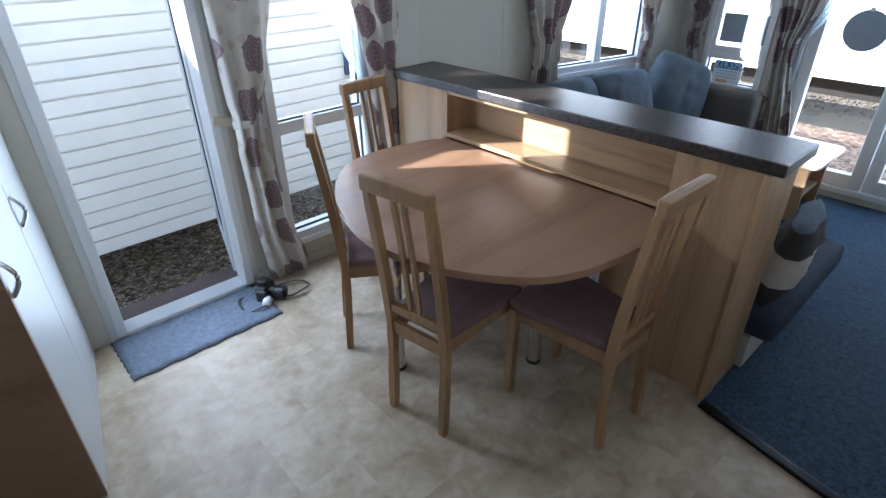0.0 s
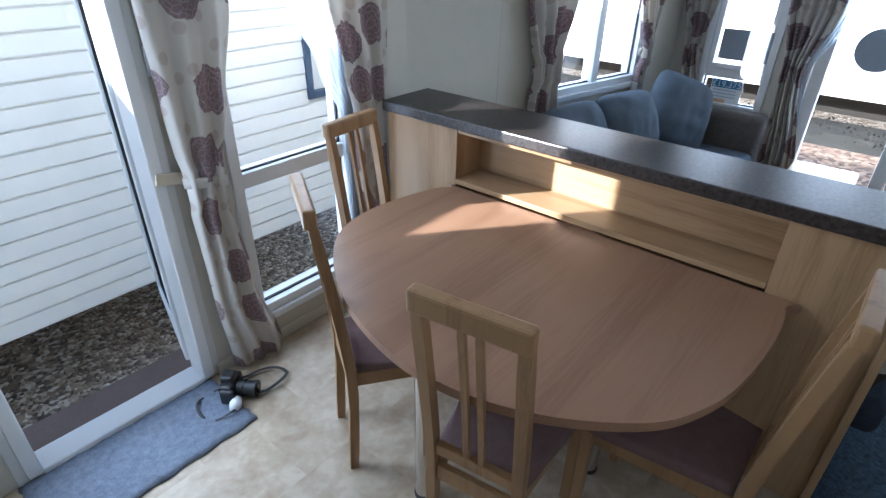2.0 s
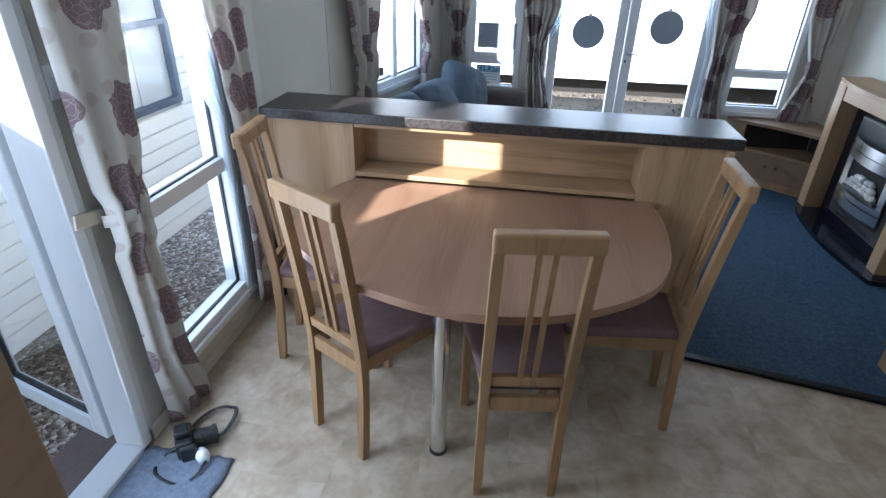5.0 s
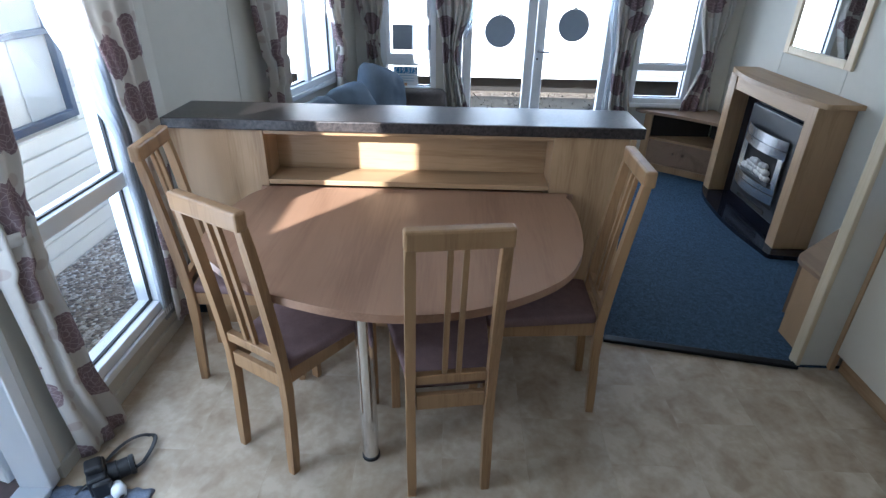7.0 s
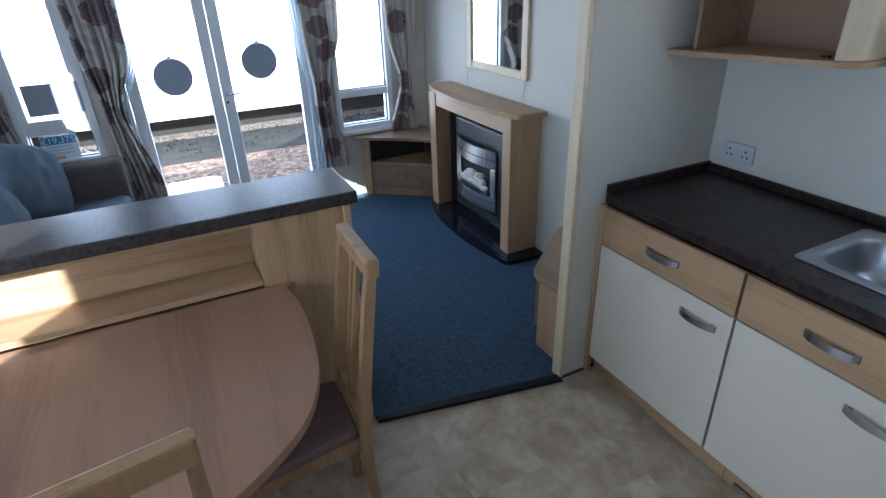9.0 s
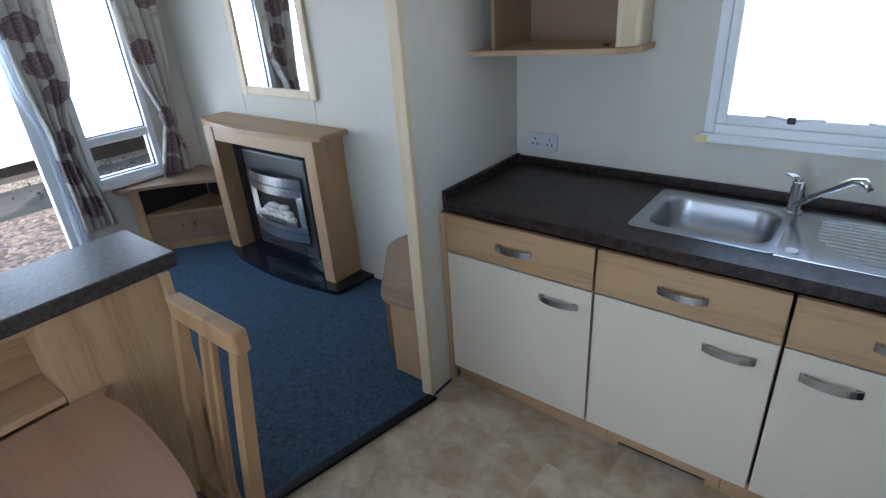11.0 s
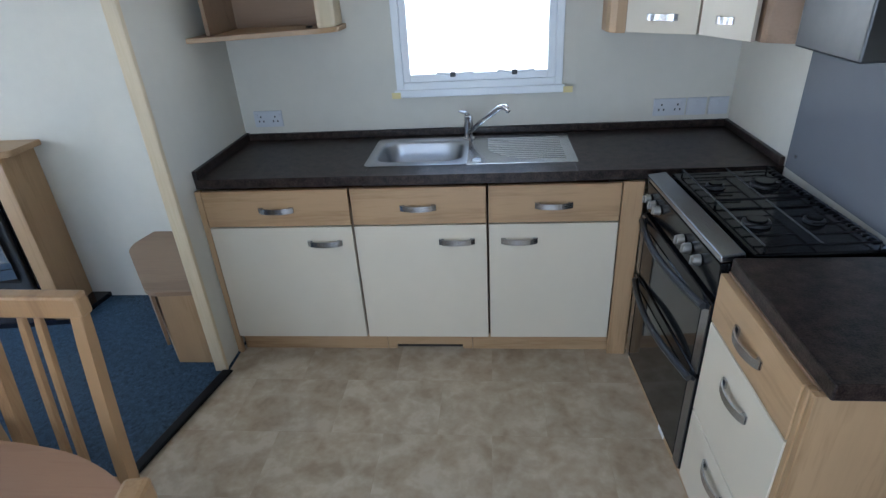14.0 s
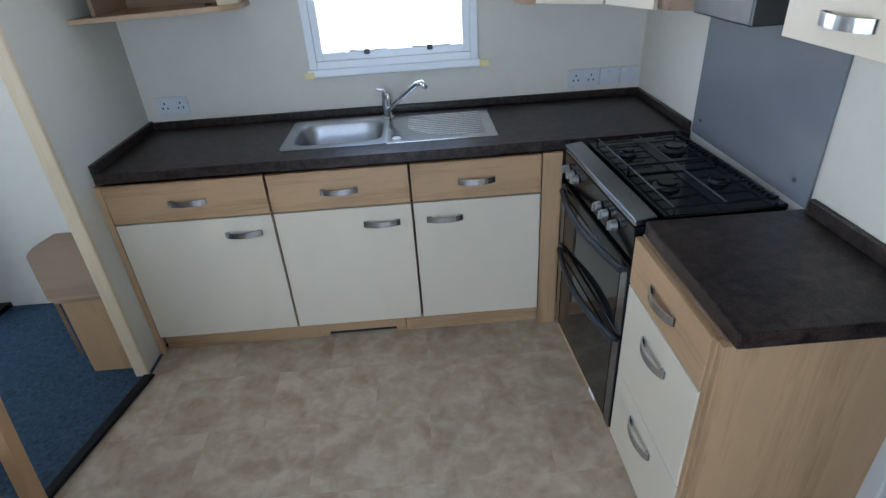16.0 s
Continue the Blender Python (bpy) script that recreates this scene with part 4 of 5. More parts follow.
def bow_handle(cx, z, parent, to=None, w=0.074):
    """A strap handle, bowed outwards, in front of a face that looks along +y."""
    bm = bmesh.new()
    n = 10
    A = []
    for k in range(n + 1):
        t = -1 + 2 * k / n
        x, y = cx + t * w, 0.019 * (1 - t * t) ** 0.8 + 0.003
        A.append([bm.verts.new((x, y, z - 0.012)), bm.verts.new((x, y + 0.005, z - 0.012)), bm.verts.new((x, y + 0.005, z + 0.012)), bm.verts.new((x, y, z + 0.012))])
    for P0, P1 in zip(A, A[1:]):
        for k in range(4):
            bm.faces.new((P0[k], P0[(k + 1) % 4], P1[(k + 1) % 4], P1[k]))
    bm.faces.new(A[0])
    bm.faces.new(A[-1][::-1])
    box(cx - w, 0.0, z - 0.012, cx - w + 0.020, 0.006, z + 0.012, bm=bm)
    box(cx + w - 0.020, 0.0, z - 0.012, cx + w, 0.006, z + 0.012, bm=bm)
    return part("handle", turned(bm, to), "steel", parent, "bowed steel handle")


FACE = Matrix.Translation((0, KF, 0))
CABS = [(1.400, 0.781, 1, 0.865), (0.775, 0.222, 1, 0.30), (0.216, -0.302, -1, 0.16)]
for x1, x0, side, hx in CABS:
    cb = thing("base_unit", ((x0 + x1) / 2, -0.78, 0), "kitchen base unit with an oak drawer above a cream door", "cabinet", "kitchen base units")
    part("carcass", box(x0, KY + 0.002, 0.09, x1, KF - 0.022, 0.735, 0.001), "shade_oak", cb)
    dr = part("drawer_front", box(x0 + 0.002, KF - 0.020, 0.664, x1 - 0.002, KF, 0.822, 0.002), "oak_x", cb, "light oak drawer front")
    bow_handle((x0 + x1) / 2, 0.739, dr, FACE)
    dd = part("door", box(x0 + 0.002, KF - 0.020, 0.094, x1 - 0.002, KF, 0.657, 0.002), "cream", cb, "cream gloss door")
    hc = x0 + 0.125 if side > 0 else x1 - 0.125
    bow_handle(hc, 0.584, dd, FACE)
post = thing("corner_post", (-0.36, -0.5, 0), "light oak corner post between base units and cooker", "cabinet")
part("post", box(-0.386, KF - 0.02, 0.0, -0.305, KF - 0.001, 0.826, 0.004), "oak_v", post)
ep = thing("filler_panel", (1.41, -0.5, 0), "light oak filler panel beside the partition", "cabinet")
part("filler", box(1.399, KF - 0.02, 0.0, 1.423, KF + 0.004, 0.826, 0.002), "oak_v", ep)
pl = thing("plinth", (0.5, -0.53, 0), "light oak plinth with an air slot under the base units", "cabinet")
box_pl = box(0.70, -0.545, 0.0, 1.398, -0.530, 0.088, 0.001)
part("plinth_board", box_pl, "oak_x", pl)
bm = box(0.30, -0.545, 0.025, 0.698, -0.530, 0.088, 0.001)
box(0.30, -0.545, 0.0, 0.345, -0.530, 0.025, 0.001, bm=bm)
box(0.655, -0.545, 0.0, 0.698, -0.530, 0.025, 0.001, bm=bm)
part("plinth_board", box(-0.42, -0.545, 0.0, 0.298, -0.530, 0.088, 0.001), "oak_x", pl)
part("slotted_board", bm, "oak_x", pl)
part("slot_back", box(0.34, -0.56, 0.0, 0.66, -0.546, 0.03), "dark_gap", pl)

wt = thing("kitchen_worktop", (0.3, -0.8, 0.83), "dark mottled laminate worktop in an L round the cooker", "worktop")
wt_out = [(1.423, KY + 0.001), (1.423, -0.515), (-0.405, -0.515), (-0.430, -0.505), (WX + 0.001, -0.505), (WX + 0.001, KY + 0.001)]
# the sink's cut-out is left free
SX0, SX1, SY0, SY1 = -0.13, 0.71, -1.005, -0.645
bm = box(SX1, KY + 0.001, 0.829, 1.423, -0.513, 0.870, 0.004)
box(WX + 0.001, KY + 0.001, 0.829, SX0, -0.513, 0.870, 0.004, bm=bm)
box(SX0, SY1, 0.829, SX1, -0.513, 0.870, 0.0, bm=bm)
box(SX0, KY + 0.001, 0.829, SX1, SY0, 0.870, 0.0, bm=bm)
part("worktop", bm, "worktop", wt)
part("worktop", box(WX + 0.001, 0.190, 0.829, -0.440, 0.685, 0.870, 0.004), "worktop", wt)
bm = box(WX + 0.018, KY + 0.001, 0.870, 1.405, KY + 0.018, 0.903, 0.003)
part("upstand", bm, "worktop", wt)
part("upstand", box(1.405, KY + 0.001, 0.870, 1.423, -0.513, 0.908, 0.003), "worktop", wt)
part("upstand", box(WX + 0.001, KY + 0.001, 0.870, WX + 0.018, -0.52, 0.903, 0.003), "worktop", wt)
part("upstand", box(WX + 0.001, 0.215, 0.870, WX + 0.018, 0.685, 0.912, 0.003), "worktop", wt)


def rounded(x0, y0, x1, y1, r, n=6):
    return fillet([(x0, y0), (x1, y0), (x1, y1), (x0, y1)], [r] * 4, n)


sink = thing("sink", (0.30, -0.82, 0.87), "stainless steel sink with one bowl and a ribbed drainer", "sink")
outer, inner = rounded(-0.15, -1.02, 0.735, -0.622, 0.03), None
bowl_o = rounded(0.325, -0.965, 0.695, -0.665, 0.085, 10)
bm = bmesh.new()


def ring_strip(bm, A, za, B, zb):
    va, vb = [bm.verts.new((x, y, za)) for x, y in A], [bm.verts.new((x, y, zb)) for x, y in B]
    n = len(A)
    for i in range(n):
        bm.faces.new((va[i], va[(i + 1) % n], vb[(i + 1) % n], vb[i]))
    return va, vb


def scaled(pts, d):
    cx, cy = sum(p[0] for p in pts) / len(pts), sum(p[1] for p in pts) / len(pts)
    w, h = max(p[0] for p in pts) - cx, max(p[1] for p in pts) - cy
    return [(cx + (x - cx) * (w - d) / w, cy + (y - cy) * (h - d) / h) for x, y in pts]


# rim plate: left part round the bowl as frame, right part as drainer
frame_o = rounded(0.300, -1.02, 0.735, -0.622, 0.03, 10)
ring_strip(bm, frame_o, 0.8725, scaled(bowl_o, -0.006), 0.8755)
ring_strip(bm, scaled(bowl_o, -0.006), 0.8755, bowl_o, 0.870)
shells = [(0.0, 0.870), (0.006, 0.86), (0.014, 0.80), (0.022, 0.772), (0.036, 0.756), (0.058, 0.748), (0.090, 0.745)]
for (d0, h0), (d1, h1) in zip(shells, shells[1:]):
    va, vb = ring_strip(bm, scaled(bowl_o, d0), h0, scaled(bowl_o, d1), h1)
bm.faces.new(vb)
bmesh.ops.remove_doubles(bm, verts=bm.verts, dist=0.0005)
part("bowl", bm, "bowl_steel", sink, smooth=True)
bm = box(-0.15, -1.02, 0.866, 0.304, -0.622, 0.8735, 0.003)
part("drainer", bm, "sink_steel", sink)
for i in range(12):
    y = -0.965 + 0.026 * i
    if y < -0.655:
        part("rib", tube([(-0.105, y, 0.874), (0.215 - 0.004 * (i - 5.5) ** 2 * (i > 6), y, 0.874)], 0.0045, 6, flat=0.7), "sink_steel", sink)
part("waste", cyl(0.51, -0.815, 0.745, 0.750, 0.032, 20), "chrome", sink)
part("overflow_cap", cyl(0.262, -0.665, 0.8735, 0.879, 0.018, 18, bev=0.002), "white", sink)
tap = thing("tap", (0.305, -0.975, 0.873), "chrome mixer tap with a slanting spout and a lever", "tap")
bm = cyl(0.305, -0.975, 0.8735, 0.985, 0.021, 20, bev=0.003)
cyl(0.305, -0.975, 0.8735, 0.883, 0.028, 20, bm=bm, bev=0.002)
part("tap_body", bm, "chrome", tap, smooth=False)
part("spout", tube([(0.305, -0.965, 0.905), (0.23, -0.90, 0.985), (0.165, -0.845, 1.045), (0.14, -0.825, 1.052), (0.125, -0.812, 1.035)], [0.011, 0.011, 0.012, 0.013, 0.012], 12), "chrome", tap, smooth=True)
part("lever", tube([(0.305, -0.975, 0.985), (0.318, -0.97, 1.0), (0.345, -0.955, 1.008)], [0.018, 0.014, 0.007], 12, flat=0.6), "chrome", tap, smooth=True)

# ---- cooker ----
CFX = -0.418
CY0, CY1 = -0.497, 0.180
ck = thing("cooker", (-0.70, -0.17, 0), "black gas cooker with a steel front edge and double oven", "cooker")
part("cooker_body", box(WX + 0.02, CY0, 0.03, CFX - 0.02, CY1, 0.845, 0.003), "black", ck)
part("hob_top", box(WX + 0.02, CY0 + 0.004, 0.846, CFX - 0.085, CY1 - 0.004, 0.868, 0.006), "black", ck, "black enamel hob")
part("front_trim", turned(box(-0.068, CY0 + 0.002, -0.012, 0.0, CY1 - 0.002, 0.010, 0.005), Matrix.Translation((CFX + 0.004, 0, 0.858)) @ Matrix.Rotation(radians(7), 4, "Y")), "trim_steel", ck, "brushed steel edge strip")
part("control_panel", turned(box(-0.02, CY0 + 0.004, -0.118, 0.0, CY1 - 0.004, 0.0, 0.003), Matrix.Translation((CFX, 0, 0.842)) @ Matrix.Rotation(radians(5), 4, "Y")), "black", ck)
for y in (-0.445, -0.385, -0.335, -0.095, -0.035, 0.045):
    kn = turned(cyl(0, 0, 0.0, 0.024, 0.018, 18, bev=0.003, r2=0.015), Matrix.Translation((CFX - 0.002, y, 0.788)) @ Matrix.Rotation(radians(90), 4, "Y"))
    k = part("knob", kn, "knob", ck, "steel control knob")
    part("knob_grip", box(CFX + 0.021, y - 0.003, 0.774, CFX + 0.028, y + 0.003, 0.802, 0.002), "knob", k)
for z0, z1, nm in ((0.455, 0.712, "top oven"), (0.045, 0.445, "main oven")):
    d = part("oven_door", box(CFX - 0.022, CY0 + 0.004, z0, CFX, CY1 - 0.004, z1, 0.004), "black", ck, "black glass oven door")
    part("oven_glass", box(CFX + 0.0002, CY0 + 0.055, z0 + 0.02, CFX + 0.003, CY1 - 0.06, z1 - 0.045), "blackglass", d)
    part("side_strip", box(CFX + 0.0004, CY1 - 0.052, z0 + 0.004, CFX + 0.004, CY1 - 0.006, z1 - 0.004), "trim_steel", d, "brushed steel side strip")
    part("side_strip", box(CFX + 0.0004, CY0 + 0.006, z0 + 0.004, CFX + 0.004, CY0 + 0.047, z1 - 0.004), "trim_steel", d, "brushed steel side strip")
    hp = [(CFX + 0.012 + 0.035 * math.sin(math.pi * k / 12), CY0 + 0.03 + (CY1 - CY0 - 0.06) * k / 12, z1 - 0.022) for k in range(13)]
    part("oven_handle", tube(hp, 0.012, 8), "dark_plastic", d, "black bowed oven handle")
part("bottom_strip", box(CFX - 0.03, CY0 + 0.004, 0.0, CFX - 0.012, CY1 + 0.48, 0.040, 0.002), "oak_y", ck)
part("rating_plate", box(CFX - 0.0115, -0.06, 0.004, CFX - 0.009, 0.0, 0.036, 0.001), "white", ck)
for bx, by, r in ((-0.762, -0.33, 0.045), (-0.595, -0.33, 0.030), (-0.762, -0.02, 0.030), (-0.595, -0.02, 0.040)):
    bn = part("burner", cyl(bx, by, 0.868, 0.880, r, 24, bev=0.003), "charcoal", ck, "gas burner")
    part("burner_cap", cyl(bx, by, 0.880, 0.888, r * 0.75, 24, bev=0.003), "black", bn)
for sx0, sx1 in ((-0.838, -0.535),):
    for sy0, sy1 in ((CY0 + 0.02, -0.175), (-0.168, CY1 - 0.02)):
        bm = bmesh.new()
        zz = 0.886
        for x in (sx0, sx1):
            tube([(x, sy0, zz), (x, sy1, zz)], 0.0026, 5, bm=bm)
        for y in (sy0, sy1):
            tube([(sx0, y, zz), (sx1, y, zz)], 0.0026, 5, bm=bm)
        for i in range(1, 5):
            y = sy0 + (sy1 - sy0) * i / 5
            tube([(sx0, y, zz), (sx0 + 0.11, y, zz)], 0.0024, 5, bm=bm)
            tube([(sx1 - 0.11, y, zz), (sx1, y, zz)], 0.0024, 5, bm=bm)
        ym = (sy0 + sy1) / 2
        tube([(sx0 + 0.15, sy0, zz), (sx0 + 0.15, sy1, zz)], 0.0024, 5, bm=bm)
        for x in (sx0, sx1):
            for y in (sy0, sy1):
                tube([(x, y, 0.868), (x, y, zz)], 0.0026, 5, bm=bm)
        part("pan_support", bm, "iron", ck, "cast iron pan support")
bm = bmesh.new()
for i in range(26):
    y = CY0 + 0.03 + i * 0.0235
    box(WX + 0.024, y, 0.868, WX + 0.048, y + 0.010, 0.873, bm=bm)
part("vent_grille", bm, "iron", ck, kind="stuff")
# it stands a little askew between its neighbours
ck.location.x += 0.018
ck.rotation_euler.z = radians(3.0)
ck.scale.y = 0.96

spb = thing("splashback", (WX + 0.006, -0.17, 1.3), "grey glass splashback with screws behind the hob", "splashback")
part("glass_sheet", box(WX + 0.001, -0.50, 0.872, WX + 0.008, 0.20, CEIL - 0.1), "grey_glass", spb)
for y, z in ((-0.44, 0.93), (0.13, 0.93)):
    part("screw", turned(cyl(0, 0, 0, 0.004, 0.007, 12), Matrix.Translation((WX + 0.008, y, z)) @ Matrix.Rotation(radians(90), 4, "Y")), "steel", spb)

# drawer unit
du = thing("drawer_unit", (-0.70, 0.39, 0), "kitchen drawer unit with one oak and two cream drawer fronts", "cabinet")
part("carcass", box(WX + 0.002, 0.185, 0.045, CFX - 0.022, 0.650, 0.826, 0.001), "shade_oak", du)
part("end_panel", box(WX + 0.002, 0.652, 0.0, CFX - 0.004, 0.670, 0.826, 0.002), "oak_v", du, "light oak end panel")
part("front_post", box(CFX - 0.022, 0.632, 0.0, CFX - 0.002, 0.6505, 0.826, 0.003), "oak_v", du)
FACEX = Matrix.Translation((CFX, 0, 0)) @ Matrix.Rotation(radians(-90), 4, "Z")
for z0, z1, mt, lab in ((0.668, 0.822, "oak_y", "light oak drawer front"), (0.336, 0.662, "cream", "cream drawer front"), (0.045, 0.330, "cream", "cream drawer front")):
    d = part("drawer_front", box(CFX - 0.020, 0.188, z0, CFX, 0.630, z1, 0.002), mt, du, lab)
    bow_handle(-0.408, (z0 + z1) / 2 + (0.0 if mt == "oak_y" else 0.075), d, FACEX)


# wall units
def rounded_cab(name, label, group=""):
    return thing(name, (0, 0, 0), label, "cabinet", group)


wc = thing("wall_unit", (-0.5, -0.95, 1.36), "cream wall unit with a curved oak end above the worktop", "cabinet", "kitchen wall units")
end = [(-0.300, KY + 0.002), (-0.284, KY + 0.002), (-0.284, -0.985), (-0.290, -0.945), (-0.310, -0.915), (-0.345, -0.902), (-0.345, -0.920), (-0.318, -0.932), (-0.306, -0.955), (-0.300, -0.99)]
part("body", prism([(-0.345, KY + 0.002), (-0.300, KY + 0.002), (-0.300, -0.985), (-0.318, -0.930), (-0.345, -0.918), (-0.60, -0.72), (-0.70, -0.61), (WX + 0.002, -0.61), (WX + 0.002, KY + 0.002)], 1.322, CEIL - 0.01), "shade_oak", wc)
part("curved_end", prism(end, 1.315, CEIL - 0.012), "oak_v", wc, "curved light oak end panel")


def slab(p, q, z0, z1, th=0.018):
    """An upright board in plan from p to q, its face on the side to the left of the way p to q."""
    d = (Vector(q) - Vector(p)).normalized()
    n = Vector((-d.y, d.x)) * th
    return prism([tuple(p), tuple(q), (q[0] + n.x, q[1] + n.y), (p[0] + n.x, p[1] + n.y)], z0, z1, 0.0015, seg=1)


def handle_on(p, q, t, z, parent, w=0.06):
    p, q = Vector(p), Vector(q)
    c = p + (q - p) * t
    ang = math.atan2((q - p).y, (q - p).x)
    return bow_handle(0, z, parent, Matrix.Translation((c.x, c.y, 0)) @ Matrix.Rotation(ang, 4, "Z"), w)


d = part("door", slab((-0.568, -0.728), (-0.347, -0.900), 1.318, CEIL - 0.015, -0.018), "cream", wc, "cream gloss door")
handle_on((-0.568, -0.728), (-0.347, -0.900), 0.48, 1.378, d)
d = part("door", slab((-0.665, -0.485), (-0.575, -0.722), 1.318, CEIL - 0.015, -0.018), "cream", wc, "cream gloss door")
handle_on((-0.665, -0.485), (-0.575, -0.722), 0.5, 1.378, d, 0.04)
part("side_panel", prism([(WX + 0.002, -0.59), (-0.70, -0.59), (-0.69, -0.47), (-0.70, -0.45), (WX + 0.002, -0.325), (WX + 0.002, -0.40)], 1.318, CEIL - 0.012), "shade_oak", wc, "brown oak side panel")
wc2 = thing("wall_unit", (-0.7, 0.55, 1.4), "cream wall unit over the drawer end of the worktop", "cabinet", "kitchen wall units")
part("body", box(WX + 0.002, 0.315, 1.358, -0.64, 1.0, CEIL - 0.012, 0.002), "cream", wc2)
d = part("door", box(-0.638, 0.317, 1.358, -0.618, 1.0, CEIL - 0.012, 0.002), "cream", wc2, "cream gloss door")
bow_handle(-0.50, 1.41, d, Matrix.Translation((-0.618, 0, 0)) @ Matrix.Rotation(radians(-90), 4, "Z"), 0.07)
hood = thing("cooker_hood", (-0.85, -0.17, 1.5), "dark grey cooker hood chimney above the hob", "cooker hood")
part("hood_body", box(WX + 0.009, -0.25, 1.335, -0.69, 0.07, CEIL - 0.002, 0.006), "charcoal", hood)

# open shelf unit
os_ = thing("open_wall_shelf", (1.15, -0.95, 1.38), "open oak wall shelf with a curved pale end", "shelf")
base = fillet([(1.424, KY + 0.002), (0.845, KY + 0.002), (0.845, -0.94), (0.90, -0.885), (1.424, -0.735)], [0, 0, 0.02, 0.04, 0], 5)
part("bottom_board", prism(base, 1.372, 1.392, 0.002, seg=1), "oak_x", os_)
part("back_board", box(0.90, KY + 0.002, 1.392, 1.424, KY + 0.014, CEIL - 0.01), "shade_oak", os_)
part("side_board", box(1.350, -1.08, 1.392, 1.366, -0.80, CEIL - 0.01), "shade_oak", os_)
part("curved_end", prism(fillet([(0.905, KY + 0.014), (0.862, KY + 0.002), (0.862, -0.95), (0.905, -0.905), (0.920, -0.905), (0.920, -0.925)], [0, 0, 0.02, 0.02, 0, 0], 5), 1.392, CEIL - 0.012), "pale", os_, "pale curved end post")
part("shelf_knob", box(0.96, -0.955, 1.392, 0.985, -0.935, 1.400, 0.003), "dark_plastic", os_)


# sockets
def socket(x, z, w, gang, h=0.078):
    s = thing("wall_socket", (x, KY, z), "pale double wall socket above the worktop" if gang == 2 else "pale single wall switch above the worktop", "socket", "kitchen sockets")
    part("plate", box(x - w / 2, KY + 0.001, z - h / 2, x + w / 2, KY + 0.012, z + h / 2, 0.003), "socket", s)
    for k in range(gang):
        cx = x + (k - (gang - 1) / 2) * w * 0.5
        part("rocker", box(cx - 0.006 + (0.02 if gang == 2 and k else -0.02 if gang == 2 else 0), KY + 0.012, z + 0.008, cx + 0.008 + (0.02 if gang == 2 and k else -0.02 if gang == 2 else 0), KY + 0.016, z + 0.026, 0.001), "socket", s)
        if gang == 2:
            for dx, dz in ((0, 0.012), (-0.011, -0.010), (0.011, -0.010)):
                part("pin_hole", box(cx + dx - 0.003, KY + 0.0122, z + dz - 0.005, cx + dx + 0.003, KY + 0.0132, z + dz + 0.004), "dark_gap", s)


socket(1.29, 0.975, 0.142, 2)
socket(-0.615, 0.965, 0.142, 2)
socket(-0.735, 0.965, 0.085, 1)
socket(-0.832, 0.965, 0.085, 1)

# ---- fireplace ----
fp = thing("fireplace", (3.0, -0.87, 0), "light oak fireplace surround with a black stone hearth and inset fire", "fireplace")
part("hearth", prism(fillet([(2.40, LY + 0.001), (2.43, -0.72), (2.90, -0.655), (3.45, -0.70), (3.72, -0.84), (3.75, LY + 0.001)], [0, 0.03, 0.2, 0.2, 0.05, 0], 8), 0.006, 0.034, 0.004), "granite", fp, "polished black stone hearth")
FY = -0.78
part("pillar", box(2.51, LY + 0.001, 0.034, 2.60, FY, 0.905, 0.004), "oak_v", fp)
part("pillar", box(3.50, LY + 0.001, 0.034, 3.60, FY, 0.905, 0.004), "oak_v", fp)
part("header", box(2.60, LY + 0.001, 0.805, 3.50, FY - 0.006, 0.905, 0.003), "oak_x", fp)
mantel = fillet([(2.46, LY + 0.001), (2.46, -0.80), (2.62, -0.755), (3.06, -0.70), (3.46, -0.755), (3.66, -0.81), (3.66, LY + 0.001)], [0, 0.02, 0.08, 0.25, 0.08, 0.02, 0], 8)
part("mantel_shelf", prism(mantel, 0.905, 0.935, 0.006), "oak_x", fp, "bow-fronted oak shelf")
part("back_panel", box(2.60, LY + 0.001, 0.034, 3.50, -0.90, 0.805), "granite", fp, "polished black back panel")
part("fire_frame", box(2.74, -0.90, 0.09, 3.36, -0.872, 0.745, 0.008), "charcoal", fp, "charcoal metal fire frame")
part("fire_opening", box(2.80, -0.872, 0.17, 3.30, -0.868, 0.60), "dark_gap", fp)


def bowed(x0, x1, z0, z1, y, bow, th=0.006, n=12):
    bm = bmesh.new()
    rings = []
    for k in range(n + 1):
        t = -1 + 2 * k / n
        x, yy = (x0 + x1) / 2 + t * (x1 - x0) / 2, y + bow * (1 - t * t)
        rings.append([bm.verts.new((x, yy, z0)), bm.verts.new((x, yy + th, z0)), bm.verts.new((x, yy + th, z1)), bm.verts.new((x, yy, z1))])
    for A, B in zip(rings, rings[1:]):
        for k in range(4):
            bm.faces.new((A[k], A[(k + 1) % 4], B[(k + 1) % 4], B[k]))
    bm.faces.new(rings[0])
    bm.faces.new(rings[-1][::-1])
    return bm


